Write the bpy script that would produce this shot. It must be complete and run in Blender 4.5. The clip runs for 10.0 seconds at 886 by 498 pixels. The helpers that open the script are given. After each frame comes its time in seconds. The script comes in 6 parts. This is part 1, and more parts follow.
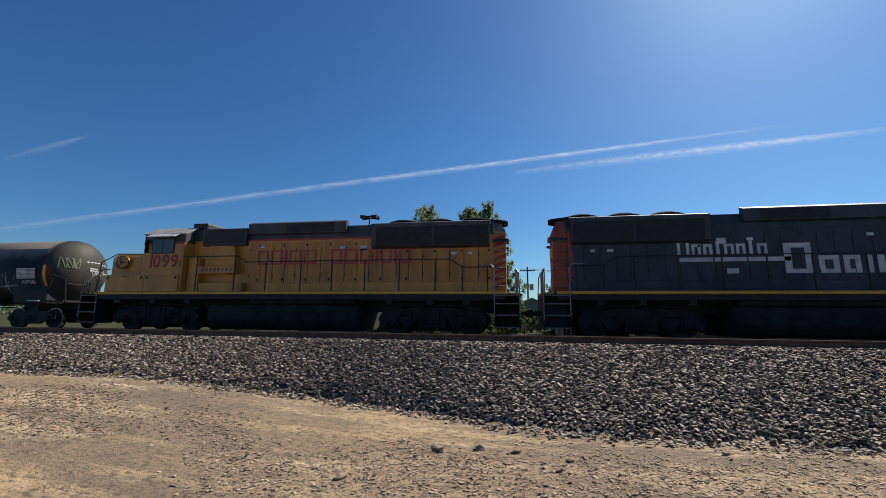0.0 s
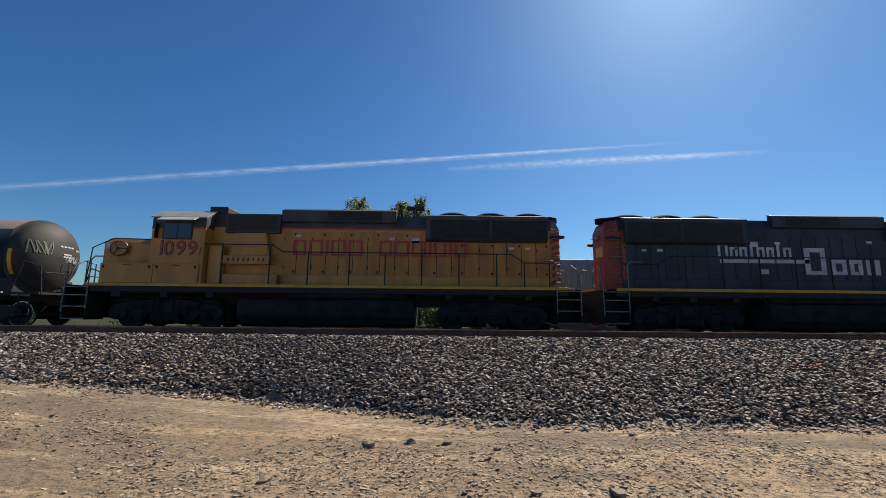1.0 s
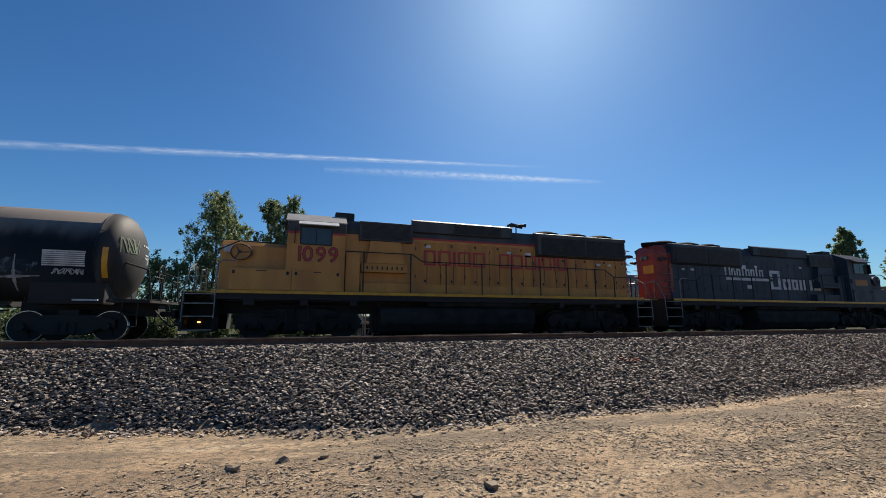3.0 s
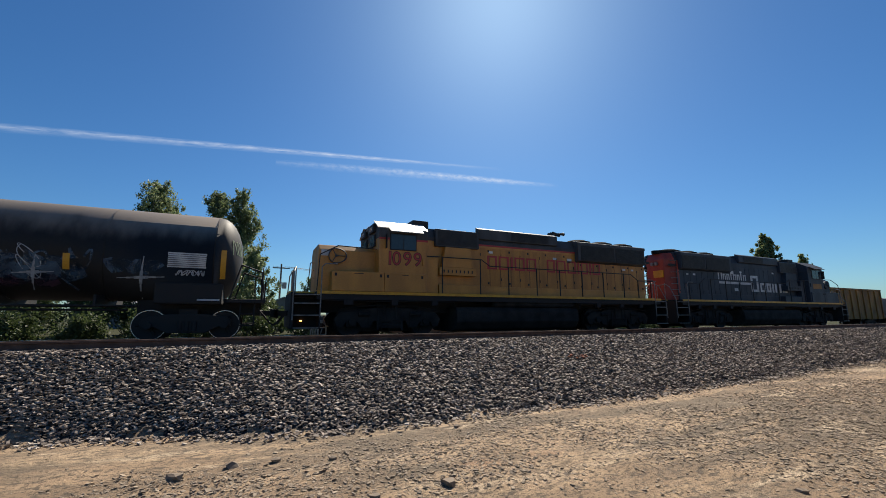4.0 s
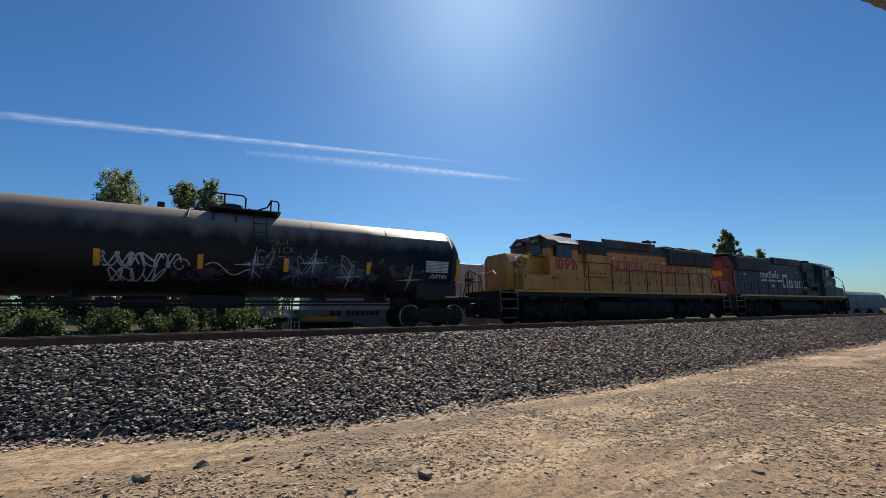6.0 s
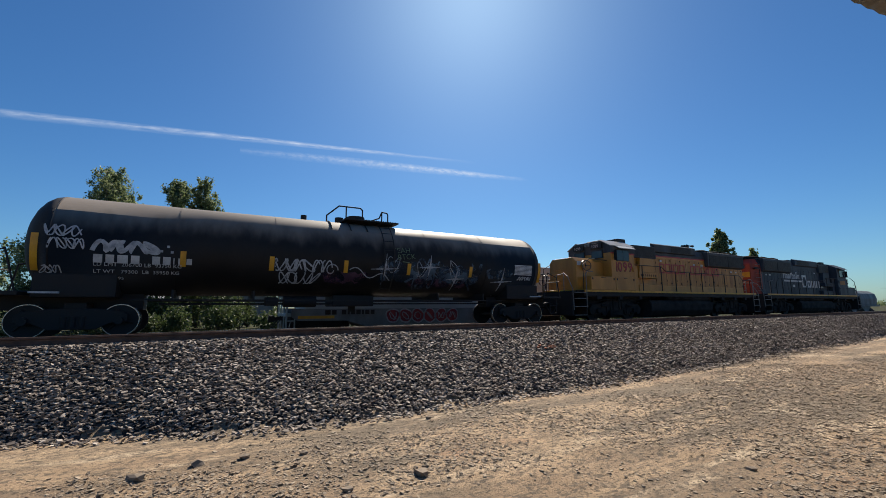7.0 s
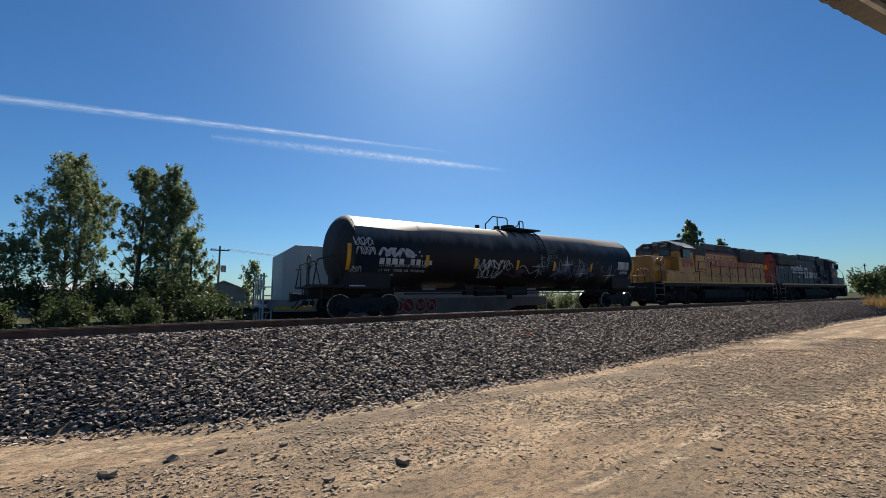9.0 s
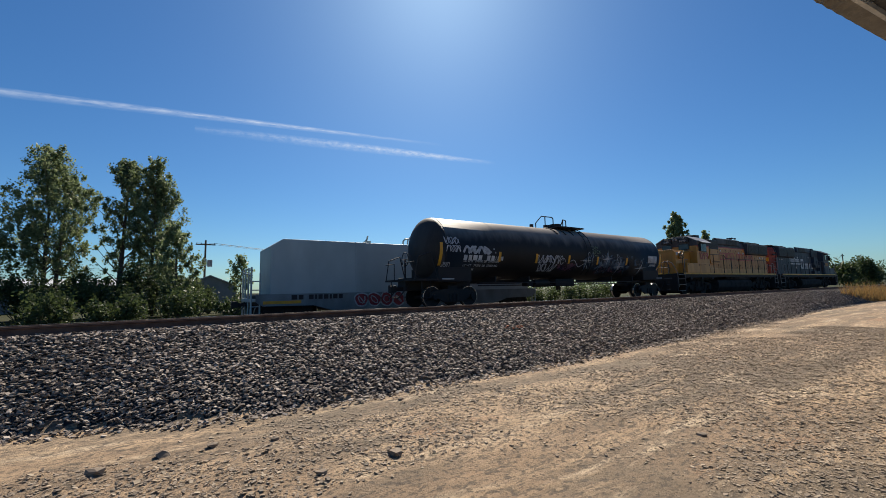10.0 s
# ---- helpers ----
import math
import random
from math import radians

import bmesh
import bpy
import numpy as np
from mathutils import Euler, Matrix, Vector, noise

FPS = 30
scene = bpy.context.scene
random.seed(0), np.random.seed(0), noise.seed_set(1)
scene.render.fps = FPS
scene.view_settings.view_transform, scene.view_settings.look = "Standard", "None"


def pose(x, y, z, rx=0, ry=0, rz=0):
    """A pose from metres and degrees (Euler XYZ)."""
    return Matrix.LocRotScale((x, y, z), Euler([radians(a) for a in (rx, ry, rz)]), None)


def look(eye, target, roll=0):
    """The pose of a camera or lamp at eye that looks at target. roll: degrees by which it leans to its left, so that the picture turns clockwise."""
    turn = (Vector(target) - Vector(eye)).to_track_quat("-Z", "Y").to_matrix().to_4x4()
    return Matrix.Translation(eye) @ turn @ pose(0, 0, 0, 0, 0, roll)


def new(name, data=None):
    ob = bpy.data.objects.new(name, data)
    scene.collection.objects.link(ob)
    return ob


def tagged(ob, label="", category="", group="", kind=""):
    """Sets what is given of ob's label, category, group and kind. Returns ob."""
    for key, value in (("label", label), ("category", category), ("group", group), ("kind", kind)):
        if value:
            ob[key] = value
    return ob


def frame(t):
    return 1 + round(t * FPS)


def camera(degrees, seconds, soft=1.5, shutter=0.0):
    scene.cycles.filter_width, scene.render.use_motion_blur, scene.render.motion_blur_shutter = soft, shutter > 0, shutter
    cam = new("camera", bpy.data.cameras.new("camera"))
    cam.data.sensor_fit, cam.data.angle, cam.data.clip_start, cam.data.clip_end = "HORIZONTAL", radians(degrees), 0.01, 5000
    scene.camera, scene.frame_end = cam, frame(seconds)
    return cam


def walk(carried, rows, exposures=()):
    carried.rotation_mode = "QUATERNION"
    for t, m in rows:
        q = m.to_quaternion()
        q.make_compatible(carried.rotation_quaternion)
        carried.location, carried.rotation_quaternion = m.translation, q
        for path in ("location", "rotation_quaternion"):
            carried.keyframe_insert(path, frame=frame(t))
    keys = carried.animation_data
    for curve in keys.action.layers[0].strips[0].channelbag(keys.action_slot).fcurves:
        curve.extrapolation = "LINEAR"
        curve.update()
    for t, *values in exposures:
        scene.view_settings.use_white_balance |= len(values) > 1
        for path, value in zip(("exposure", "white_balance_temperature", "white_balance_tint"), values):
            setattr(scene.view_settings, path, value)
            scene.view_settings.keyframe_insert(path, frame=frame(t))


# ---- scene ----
cam = camera(95.8, 10.0, soft=0.4)
# a hand-held camera at the edge of a dirt lane, panning right along a railway
EYE = 1.79
PATH = [
    (0.0, pose(0.315, -0.046, EYE, 99.21, -0.44, 9.55)),
    (0.5, pose(0.269, -0.051, EYE, 98.71, -0.33, 4.29)),
    (1.0, pose(0.225, -0.052, EYE, 98.54, -0.58, -0.53)),
    (1.5, pose(0.190, -0.051, EYE, 98.68, -0.42, -4.61)),
    (2.0, pose(0.154, -0.046, EYE, 98.81, -0.15, -8.72)),
    (2.5, pose(0.109, -0.038, EYE, 99.10, -0.08, -13.79)),
    (3.0, pose(0.066, -0.026, EYE, 99.46, -0.09, -18.32)),
    (4.5, pose(-0.001, 0.000, EYE, 99.02, -0.01, -26.37)),
    (5.0, pose(-0.006, 0.003, EYE, 98.84, 0.00, -27.10)),
    (5.5, pose(-0.011, 0.006, EYE, 98.54, 0.15, -27.76)),
    (7.0, pose(-0.019, 0.009, EYE, 98.20, 0.34, -28.87)),
    (7.5, pose(-0.023, 0.011, EYE, 98.06, 0.35, -29.29)),
    (8.0, pose(-0.029, 0.015, EYE, 97.81, 0.53, -30.05)),
    (8.5, pose(-0.036, 0.018, EYE, 97.35, 0.51, -31.02)),
    (9.0, pose(-0.043, 0.023, EYE, 96.77, 0.67, -31.89)),
    (9.5, pose(-0.051, 0.027, EYE, 96.22, 0.82, -32.64)),
    (10.0, pose(-0.057, 0.031, EYE, 95.73, 1.18, -33.38)),
]
walk(cam, PATH)

# ---- light ----
SUN_AZ, SUN_EL = 34.0, 43.5          # degrees to the right of +y, and above the horizon
world = bpy.data.worlds.new("sky")
scene.world = world
world.use_nodes = True
wn, wl = world.node_tree.nodes, world.node_tree.links
sky = wn.new("ShaderNodeTexSky")
sky.sky_type = "NISHITA"
sky.sun_disc = False
sky.sun_elevation, sky.sun_rotation = radians(SUN_EL), radians(SUN_AZ)
sky.altitude, sky.air_density, sky.dust_density, sky.ozone_density = 0.0, 1.0, 0.5, 3.5
vivid = wn.new("ShaderNodeHueSaturation")
vivid.inputs["Saturation"].default_value = 1.18
tint = wn.new("ShaderNodeMix")
tint.data_type, tint.blend_type = "RGBA", "MULTIPLY"
tint.inputs["Factor"].default_value = 1.0
tint.inputs[7].default_value = (0.63, 0.925, 1.13, 1)
wl.new(sky.outputs[0], vivid.inputs["Color"])
wl.new(vivid.outputs[0], tint.inputs[6])
wl.new(tint.outputs[2], wn["Background"].inputs[0])
wn["Background"].inputs[1].default_value = 0.056
sun = new("sun", bpy.data.lights.new("sun", "SUN"))
sun.data.energy, sun.data.angle, sun.data.color = 5.0, radians(0.53), (1.0, 0.90, 0.76)
sd = Vector((math.sin(radians(SUN_AZ)) * math.cos(radians(SUN_EL)), math.cos(radians(SUN_AZ)) * math.cos(radians(SUN_EL)), math.sin(radians(SUN_EL))))
sun.matrix_basis = look(sd * 60, (0, 0, 0))
scene.view_settings.exposure = 0.52


# ---- materials ----
def material(name, color, rough=0.6, metal=0.0, second=None, scale=3.0, fine=40.0, bump=0.15, spread=0.25, streak=0.0, spec=0.5):
    """Principled surface with coarse stains, fine grain, optional vertical streaks and a fine relief."""
    m = bpy.data.materials.new(name)
    m.use_nodes = True
    n, l = m.node_tree.nodes, m.node_tree.links
    b = n["Principled BSDF"]
    b.inputs["Metallic"].default_value = metal
    b.inputs["Specular IOR Level"].default_value = spec
    co = n.new("ShaderNodeTexCoord")
    big, small = n.new("ShaderNodeTexNoise"), n.new("ShaderNodeTexNoise")
    big.inputs["Scale"].default_value, small.inputs["Scale"].default_value = scale, fine
    big.inputs["Detail"].default_value, small.inputs["Detail"].default_value = 6.0, 3.0
    src = co.outputs["Object"]
    if streak:
        mp = n.new("ShaderNodeMapping")
        mp.inputs["Scale"].default_value = (1.0, 1.0, 1.0 - streak)
        l.new(src, mp.inputs[0])
        l.new(mp.outputs[0], big.inputs["Vector"])
    else:
        l.new(src, big.inputs["Vector"])
    l.new(src, small.inputs["Vector"])
    c = Vector(color)
    s = Vector(second) if second else c * (1.0 - 1.6 * spread)
    ramp = n.new("ShaderNodeValToRGB")
    ramp.color_ramp.elements[0].position, ramp.color_ramp.elements[1].position = 0.35, 0.62
    ramp.color_ramp.elements[0].color, ramp.color_ramp.elements[1].color = (*s, 1), (*c, 1)
    l.new(big.outputs[0], ramp.inputs[0])
    mix = n.new("ShaderNodeMix")
    mix.data_type, mix.blend_type = "RGBA", "MULTIPLY"
    mix.inputs["Factor"].default_value = 1.0
    r2 = n.new("ShaderNodeValToRGB")
    lo = 1.0 - spread
    r2.color_ramp.elements[0].position, r2.color_ramp.elements[1].position = 0.3, 0.7
    r2.color_ramp.elements[0].color, r2.color_ramp.elements[1].color = (lo, lo, lo, 1), (1, 1, 1, 1)
    l.new(small.outputs[0], r2.inputs[0])
    l.new(ramp.outputs[0], mix.inputs[6])
    l.new(r2.outputs[0], mix.inputs[7])
    l.new(mix.outputs[2], b.inputs["Base Color"])
    rr = n.new("ShaderNodeMapRange")
    rr.inputs[3].default_value, rr.inputs[4].default_value = min(1.0, rough + 0.12), max(0.05, rough - 0.12)
    l.new(big.outputs[0], rr.inputs[0])
    l.new(rr.outputs[0], b.inputs["Roughness"])
    if bump:
        bp = n.new("ShaderNodeBump")
        bp.inputs["Strength"].default_value, bp.inputs["Distance"].default_value = bump, 0.01
        l.new(small.outputs[0], bp.inputs["Height"])
        l.new(bp.outputs[0], b.inputs["Normal"])
    return m


def island_material(name, colors, rough=0.85, bump=0.4, fine=60.0, translucent=0.0):
    """Loose pieces: each island takes its own tone."""
    m = bpy.data.materials.new(name)
    m.use_nodes = True
    n, l = m.node_tree.nodes, m.node_tree.links
    b = n["Principled BSDF"]
    b.inputs["Roughness"].default_value = rough
    b.inputs["Specular IOR Level"].default_value = 0.4
    g = n.new("ShaderNodeNewGeometry")
    ramp = n.new("ShaderNodeValToRGB")
    while len(ramp.color_ramp.elements) < len(colors):
        ramp.color_ramp.elements.new(0.5)
    for i, c in enumerate(colors):
        ramp.color_ramp.elements[i].position = i / (len(colors) - 1)
        ramp.color_ramp.elements[i].color = (*c, 1)
    l.new(g.outputs["Random Per Island"], ramp.inputs[0])
    l.new(ramp.outputs[0], b.inputs["Base Color"])
    if bump:
        co, t, bp = n.new("ShaderNodeTexCoord"), n.new("ShaderNodeTexNoise"), n.new("ShaderNodeBump")
        t.inputs["Scale"].default_value = fine
        bp.inputs["Strength"].default_value, bp.inputs["Distance"].default_value = bump, 0.01
        l.new(co.outputs["Object"], t.inputs["Vector"])
        l.new(t.outputs[0], bp.inputs["Height"])
        l.new(bp.outputs[0], b.inputs["Normal"])
    if translucent:
        tr, ms = n.new("ShaderNodeBsdfTranslucent"), n.new("ShaderNodeMixShader")
        l.new(ramp.outputs[0], tr.inputs[0])
        ms.inputs[0].default_value = translucent
        l.new(b.outputs[0], ms.inputs[1])
        l.new(tr.outputs[0], ms.inputs[2])
        l.new(ms.outputs[0], n["Material Output"].inputs[0])
    return m


def sprayed_material(name, color, second, scale, lo, hi):
    """Thin sprayed paint: covers in clouds and lets the tank show between them."""
    m = material(name, color, 0.6, 0, second, 1.6, 24, 0.0, 0.3)
    n, l = m.node_tree.nodes, m.node_tree.links
    co, t, r, tr, ms = (n.new("ShaderNode" + k) for k in ("TexCoord", "TexNoise", "MapRange", "BsdfTransparent", "MixShader"))
    t.inputs["Scale"].default_value, t.inputs["Detail"].default_value, t.inputs["Distortion"].default_value = scale, 4.0, 0.8
    r.interpolation_type = "SMOOTHSTEP"
    r.inputs[1].default_value, r.inputs[2].default_value = lo, hi
    l.new(co.outputs["Object"], t.inputs["Vector"])
    l.new(t.outputs[0], r.inputs[0])
    l.new(r.outputs[0], ms.inputs[0])
    l.new(tr.outputs[0], ms.inputs[1])
    l.new(n["Principled BSDF"].outputs[0], ms.inputs[2])
    l.new(ms.outputs[0], n["Material Output"].inputs[0])
    return m


def glass_material(name):
    m = bpy.data.materials.new(name)
    m.use_nodes = True
    b = m.node_tree.nodes["Principled BSDF"]
    b.inputs["Base Color"].default_value = (0.55, 0.65, 0.68, 1)
    b.inputs["Roughness"].default_value = 0.03
    b.inputs["Transmission Weight"].default_value = 0.9
    b.inputs["IOR"].default_value = 1.2
    return m


def glow_material(name, color, strength):
    m = bpy.data.materials.new(name)
    m.use_nodes = True
    b = m.node_tree.nodes["Principled BSDF"]
    b.inputs["Emission Color"].default_value = (*color, 1)
    b.inputs["Emission Strength"].default_value = strength
    return m


def dirt_material():
    """Sun-baked tan dirt with paler dust, rusty patches and dark gravelly stretches."""
    m = material("dirt", (0.70, 0.51, 0.32), 0.95, 0, (0.44, 0.322, 0.208), 1.5, 24.0, 1.0, 0.45, spec=0.2)
    n, l = m.node_tree.nodes, m.node_tree.links
    b = n["Principled BSDF"]
    base = b.inputs["Base Color"].links[0].from_socket
    co = n.new("ShaderNodeTexCoord")

    def patch(src, scale, lo, hi, color, stretch, fac=1.0):
        mp, t, r, mx = n.new("ShaderNodeMapping"), n.new("ShaderNodeTexNoise"), n.new("ShaderNodeMapRange"), n.new("ShaderNodeMix")
        mp.inputs["Scale"].default_value = stretch
        mp.inputs["Location"].default_value = (scale * 3.1, scale * 1.7, 0)
        t.inputs["Scale"].default_value, t.inputs["Detail"].default_value, t.inputs["Roughness"].default_value = scale, 7.0, 0.62
        l.new(co.outputs["Object"], mp.inputs[0])
        l.new(mp.outputs[0], t.inputs["Vector"])
        r.inputs[1].default_value, r.inputs[2].default_value, r.inputs[4].default_value = lo, hi, fac
        l.new(t.outputs[0], r.inputs[0])
        mx.data_type = "RGBA"
        l.new(r.outputs[0], mx.inputs["Factor"])
        l.new(src, mx.inputs[6])
        mx.inputs[7].default_value = (*color, 1)
        return mx.outputs[2]

    for k in n:
        if k.bl_idname == "ShaderNodeBump":
            k.inputs["Distance"].default_value = 0.03
        if k.bl_idname == "ShaderNodeTexNoise" and k.inputs["Scale"].default_value > 20:
            k.inputs["Detail"].default_value, k.inputs["Roughness"].default_value = 12.0, 0.78
    c = patch(base, 0.55, 0.45, 0.53, (0.20, 0.158, 0.112), (0.26, 2.6, 1), 0.92)
    c = patch(c, 0.22, 0.44, 0.58, (0.40, 0.27, 0.165), (0.6, 1.4, 1), 0.6)
    c = patch(c, 0.9, 0.56, 0.66, (0.80, 0.63, 0.43), (0.40, 1.7, 1), 0.7)
    c = patch(c, 0.42, 0.60, 0.72, (0.44, 0.25, 0.14), (0.7, 1.5, 1), 0.8)
    c = patch(c, 5.0, 0.52, 0.62, (0.26, 0.195, 0.132), (0.45, 2.0, 1), 0.8)
    c = patch(c, 12.0, 0.51, 0.60, (0.13, 0.105, 0.08), (0.8, 1.3, 1), 0.85)
    c = patch(c, 30.0, 0.53, 0.62, (0.12, 0.097, 0.074), (0.9, 1.2, 1), 0.85)
    l.new(c, b.inputs["Base Color"])
    return m


def ballast_material():
    """Crushed grey rock: cells of stone, the shade between them painted as dark gaps."""
    m = bpy.data.materials.new("ballast_bed")
    m.use_nodes = True
    n, l = m.node_tree.nodes, m.node_tree.links
    b = n["Principled BSDF"]
    b.inputs["Roughness"].default_value = 0.9
    co, v, r, mx, bp = (n.new("ShaderNode" + k) for k in ("TexCoord", "TexVoronoi", "ValToRGB", "Mix", "Bump"))
    v.inputs["Scale"].default_value = 15.0
    l.new(co.outputs["Object"], v.inputs["Vector"])
    r.color_ramp.elements[0].color, r.color_ramp.elements[1].color = (0.05, 0.044, 0.040, 1), (0.012, 0.011, 0.010, 1)
    r.color_ramp.elements[0].position, r.color_ramp.elements[1].position = 0.2, 0.75
    l.new(v.outputs["Distance"], r.inputs[0])
    mx.data_type, mx.blend_type = "RGBA", "MULTIPLY"
    mx.inputs["Factor"].default_value = 0.6
    hs = n.new("ShaderNodeHueSaturation")
    hs.inputs["Saturation"].default_value, hs.inputs["Value"].default_value = 0.12, 1.6
    l.new(v.outputs["Color"], hs.inputs["Color"])
    l.new(r.outputs[0], mx.inputs[6])
    l.new(hs.outputs[0], mx.inputs[7])
    l.new(mx.outputs[2], b.inputs["Base Color"])
    bp.inputs["Strength"].default_value, bp.inputs["Distance"].default_value, bp.invert = 0.9, 0.03, True
    l.new(v.outputs["Distance"], bp.inputs["Height"])
    l.new(bp.outputs[0], b.inputs["Normal"])
    return m


DIRT, BALLAST = dirt_material(), ballast_material()
GRASS = material("dry_grass", (0.065, 0.062, 0.027), 0.95, 0, (0.03, 0.04, 0.013), 0.4, 20, 0.5, 0.35, spec=0.1)
STONE = island_material("ballast_stone", [(0.060, 0.047, 0.039), (0.17, 0.138, 0.114), (0.25, 0.196, 0.155), (0.50, 0.425, 0.35), (0.11, 0.088, 0.072), (0.32, 0.262, 0.213), (0.075, 0.060, 0.049)])
PEBBLE = island_material("lane_stone", [(0.10, 0.078, 0.058), (0.24, 0.186, 0.132), (0.42, 0.33, 0.23), (0.14, 0.11, 0.083), (0.30, 0.232, 0.165)])
RUST = material("rusty_rail", (0.15, 0.085, 0.058), 0.85, 0.0, (0.085, 0.048, 0.034), 4, 60, 0.3, 0.3)
POLISHED = material("polished_steel", (0.55, 0.53, 0.5), 0.28, 1.0, None, 6, 80, 0.05, 0.12)
TIE = material("weathered_tie", (0.10, 0.075, 0.055), 0.95, 0, (0.05, 0.04, 0.034), 5, 60, 0.5, 0.35)
YELLOW = material("armour_yellow_paint", (0.58, 0.262, 0.043), 0.42, 0, (0.41, 0.178, 0.031), 1.6, 30, 0.05, 0.16, streak=0.75)
DOORYELLOW = material("door_yellow_paint", (0.52, 0.222, 0.029), 0.45, 0, (0.35, 0.143, 0.024), 2.2, 34, 0.05, 0.2, streak=0.8)
GREY = material("harbour_grey_paint", (0.075, 0.078, 0.083), 0.6, 0, (0.045, 0.047, 0.05), 1.8, 30, 0.06, 0.2, streak=0.6, spec=0.3)
# cab roof grey lightened part-way to its sun glare
ROOFGREY = material("glare_pale_cab_roof", (0.46, 0.42, 0.36), 0.38, 0, (0.34, 0.31, 0.265), 2.0, 30, 0.05, 0.2)
SPGREY = material("dark_slate_paint", (0.047, 0.060, 0.079), 0.55, 0, (0.031, 0.040, 0.053), 1.5, 26, 0.05, 0.2, streak=0.6, spec=0.3)
SCARLET = material("weathered_scarlet_paint", (0.40, 0.055, 0.028), 0.5, 0, (0.22, 0.035, 0.022), 2.0, 26, 0.05, 0.22, streak=0.5)
REDTRIM = material("red_lettering_paint", (0.48, 0.035, 0.03), 0.45, 0, (0.34, 0.03, 0.026), 3, 30, 0.0, 0.15)
ORANGE = material("reflective_stripe_yellow", (0.72, 0.36, 0.02), 0.4, 0, (0.56, 0.27, 0.02), 3, 30, 0.02, 0.12)
WHITE = material("faded_white_paint", (0.62, 0.63, 0.62), 0.55, 0, (0.42, 0.43, 0.43), 3, 30, 0.02, 0.2)
SPRAY = material("spray_paint_white", (0.50, 0.52, 0.54), 0.6, 0, (0.28, 0.30, 0.32), 7, 50, 0.0, 0.3)
SPRAYBLUE = sprayed_material("spray_paint_blue", (0.085, 0.15, 0.21), (0.035, 0.05, 0.08), 2.2, 0.34, 0.62)
SPRAYGREEN = material("spray_paint_green", (0.22, 0.30, 0.16), 0.6, 0, None, 5, 40, 0.0, 0.3)
SPRAYPURPLE = sprayed_material("spray_paint_purple", (0.10, 0.04, 0.07), (0.05, 0.022, 0.04), 2.0, 0.34, 0.64)
SPRAYRED = material("spray_paint_red", (0.30, 0.03, 0.035), 0.6, 0, (0.2, 0.02, 0.025), 3, 30, 0.0, 0.2)
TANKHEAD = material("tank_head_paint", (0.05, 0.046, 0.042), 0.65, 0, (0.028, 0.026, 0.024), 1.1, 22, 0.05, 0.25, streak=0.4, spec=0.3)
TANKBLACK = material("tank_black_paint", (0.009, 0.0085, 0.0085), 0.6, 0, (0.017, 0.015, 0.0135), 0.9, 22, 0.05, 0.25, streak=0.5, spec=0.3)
BLACK = material("black_undercarriage", (0.012, 0.0112, 0.0108), 0.72, 0, (0.022, 0.018, 0.016), 2.5, 40, 0.2, 0.3)
FANBLACK = material("dull_fan_black", (0.02, 0.02, 0.02), 0.95, 0, None, 4, 60, 0.2, 0.2, spec=0.05)
DUSTY = material("dusty_running_gear", (0.042, 0.038, 0.034), 0.85, 0, (0.022, 0.020, 0.018), 2.0, 30, 0.25, 0.3, spec=0.2)
DARK = material("radiator_mesh_black", (0.014, 0.014, 0.015), 0.6, 0, None, 4, 60, 0.4, 0.3)
STEEL = material("worn_handrail_steel", (0.27, 0.26, 0.245), 0.5, 0.4, None, 6, 60, 0.05, 0.25)
# car grey darkened: shade behind the passing tank car is in the sill's colour
SILLGREY = material("darkened_car_grey", (0.22, 0.25, 0.25), 0.7, 0, (0.14, 0.15, 0.15), 1.2, 24, 0.05, 0.2, streak=0.5)
CARGREY = material("pale_grey_car_paint", (0.40, 0.47, 0.46), 0.5, 0, (0.32, 0.38, 0.375), 0.9, 24, 0.04, 0.12, streak=0.6)
OCHRE = material("ochre_gondola_paint", (0.40, 0.20, 0.045), 0.65, 0, (0.23, 0.11, 0.035), 1.4, 24, 0.1, 0.3, streak=0.5)
SHEDGREY = material("corrugated_shed_grey", (0.26, 0.265, 0.27), 0.6, 0.1, (0.2, 0.205, 0.21), 0.6, 20, 0.05, 0.15)
BARK = material("bark", (0.13, 0.105, 0.08), 0.95, 0, (0.07, 0.055, 0.045), 5, 40, 0.6, 0.35)
LEAF = island_material("leaf", [(0.10, 0.14, 0.05), (0.17, 0.215, 0.09), (0.30, 0.345, 0.18), (0.14, 0.18, 0.08)], 0.5, 0, translucent=0.5)
SHRUB = island_material("shrub_leaf", [(0.035, 0.055, 0.018), (0.06, 0.085, 0.028), (0.10, 0.13, 0.045), (0.05, 0.07, 0.024)], 0.6, 0, translucent=0.4)
WEED = island_material("weed", [(0.06, 0.08, 0.022), (0.10, 0.09, 0.034), (0.045, 0.07, 0.02), (0.15, 0.115, 0.05)], 0.8, 0, translucent=0.35)
DRYWEED = island_material("dry_weed", [(0.36, 0.20, 0.07), (0.46, 0.29, 0.11), (0.28, 0.17, 0.06), (0.22, 0.19, 0.07)], 0.9, 0, translucent=0.3)
SURVEY = material("survey_orange", (0.42, 0.12, 0.04), 0.8, 0, (0.2, 0.07, 0.035), 9, 60, 0.2, 0.3)
GLASS = glass_material("cab_glass")
TINT = material("dark_window", (0.035, 0.05, 0.06), 0.12, 0, None, 2, 20, 0.0, 0.1)
LAMP = glow_material("step_light", (1.0, 0.45, 0.1), 4.0)
WOODPOLE = material("pole_wood", (0.10, 0.075, 0.055), 0.9, 0, None, 4, 50, 0.4, 0.3)


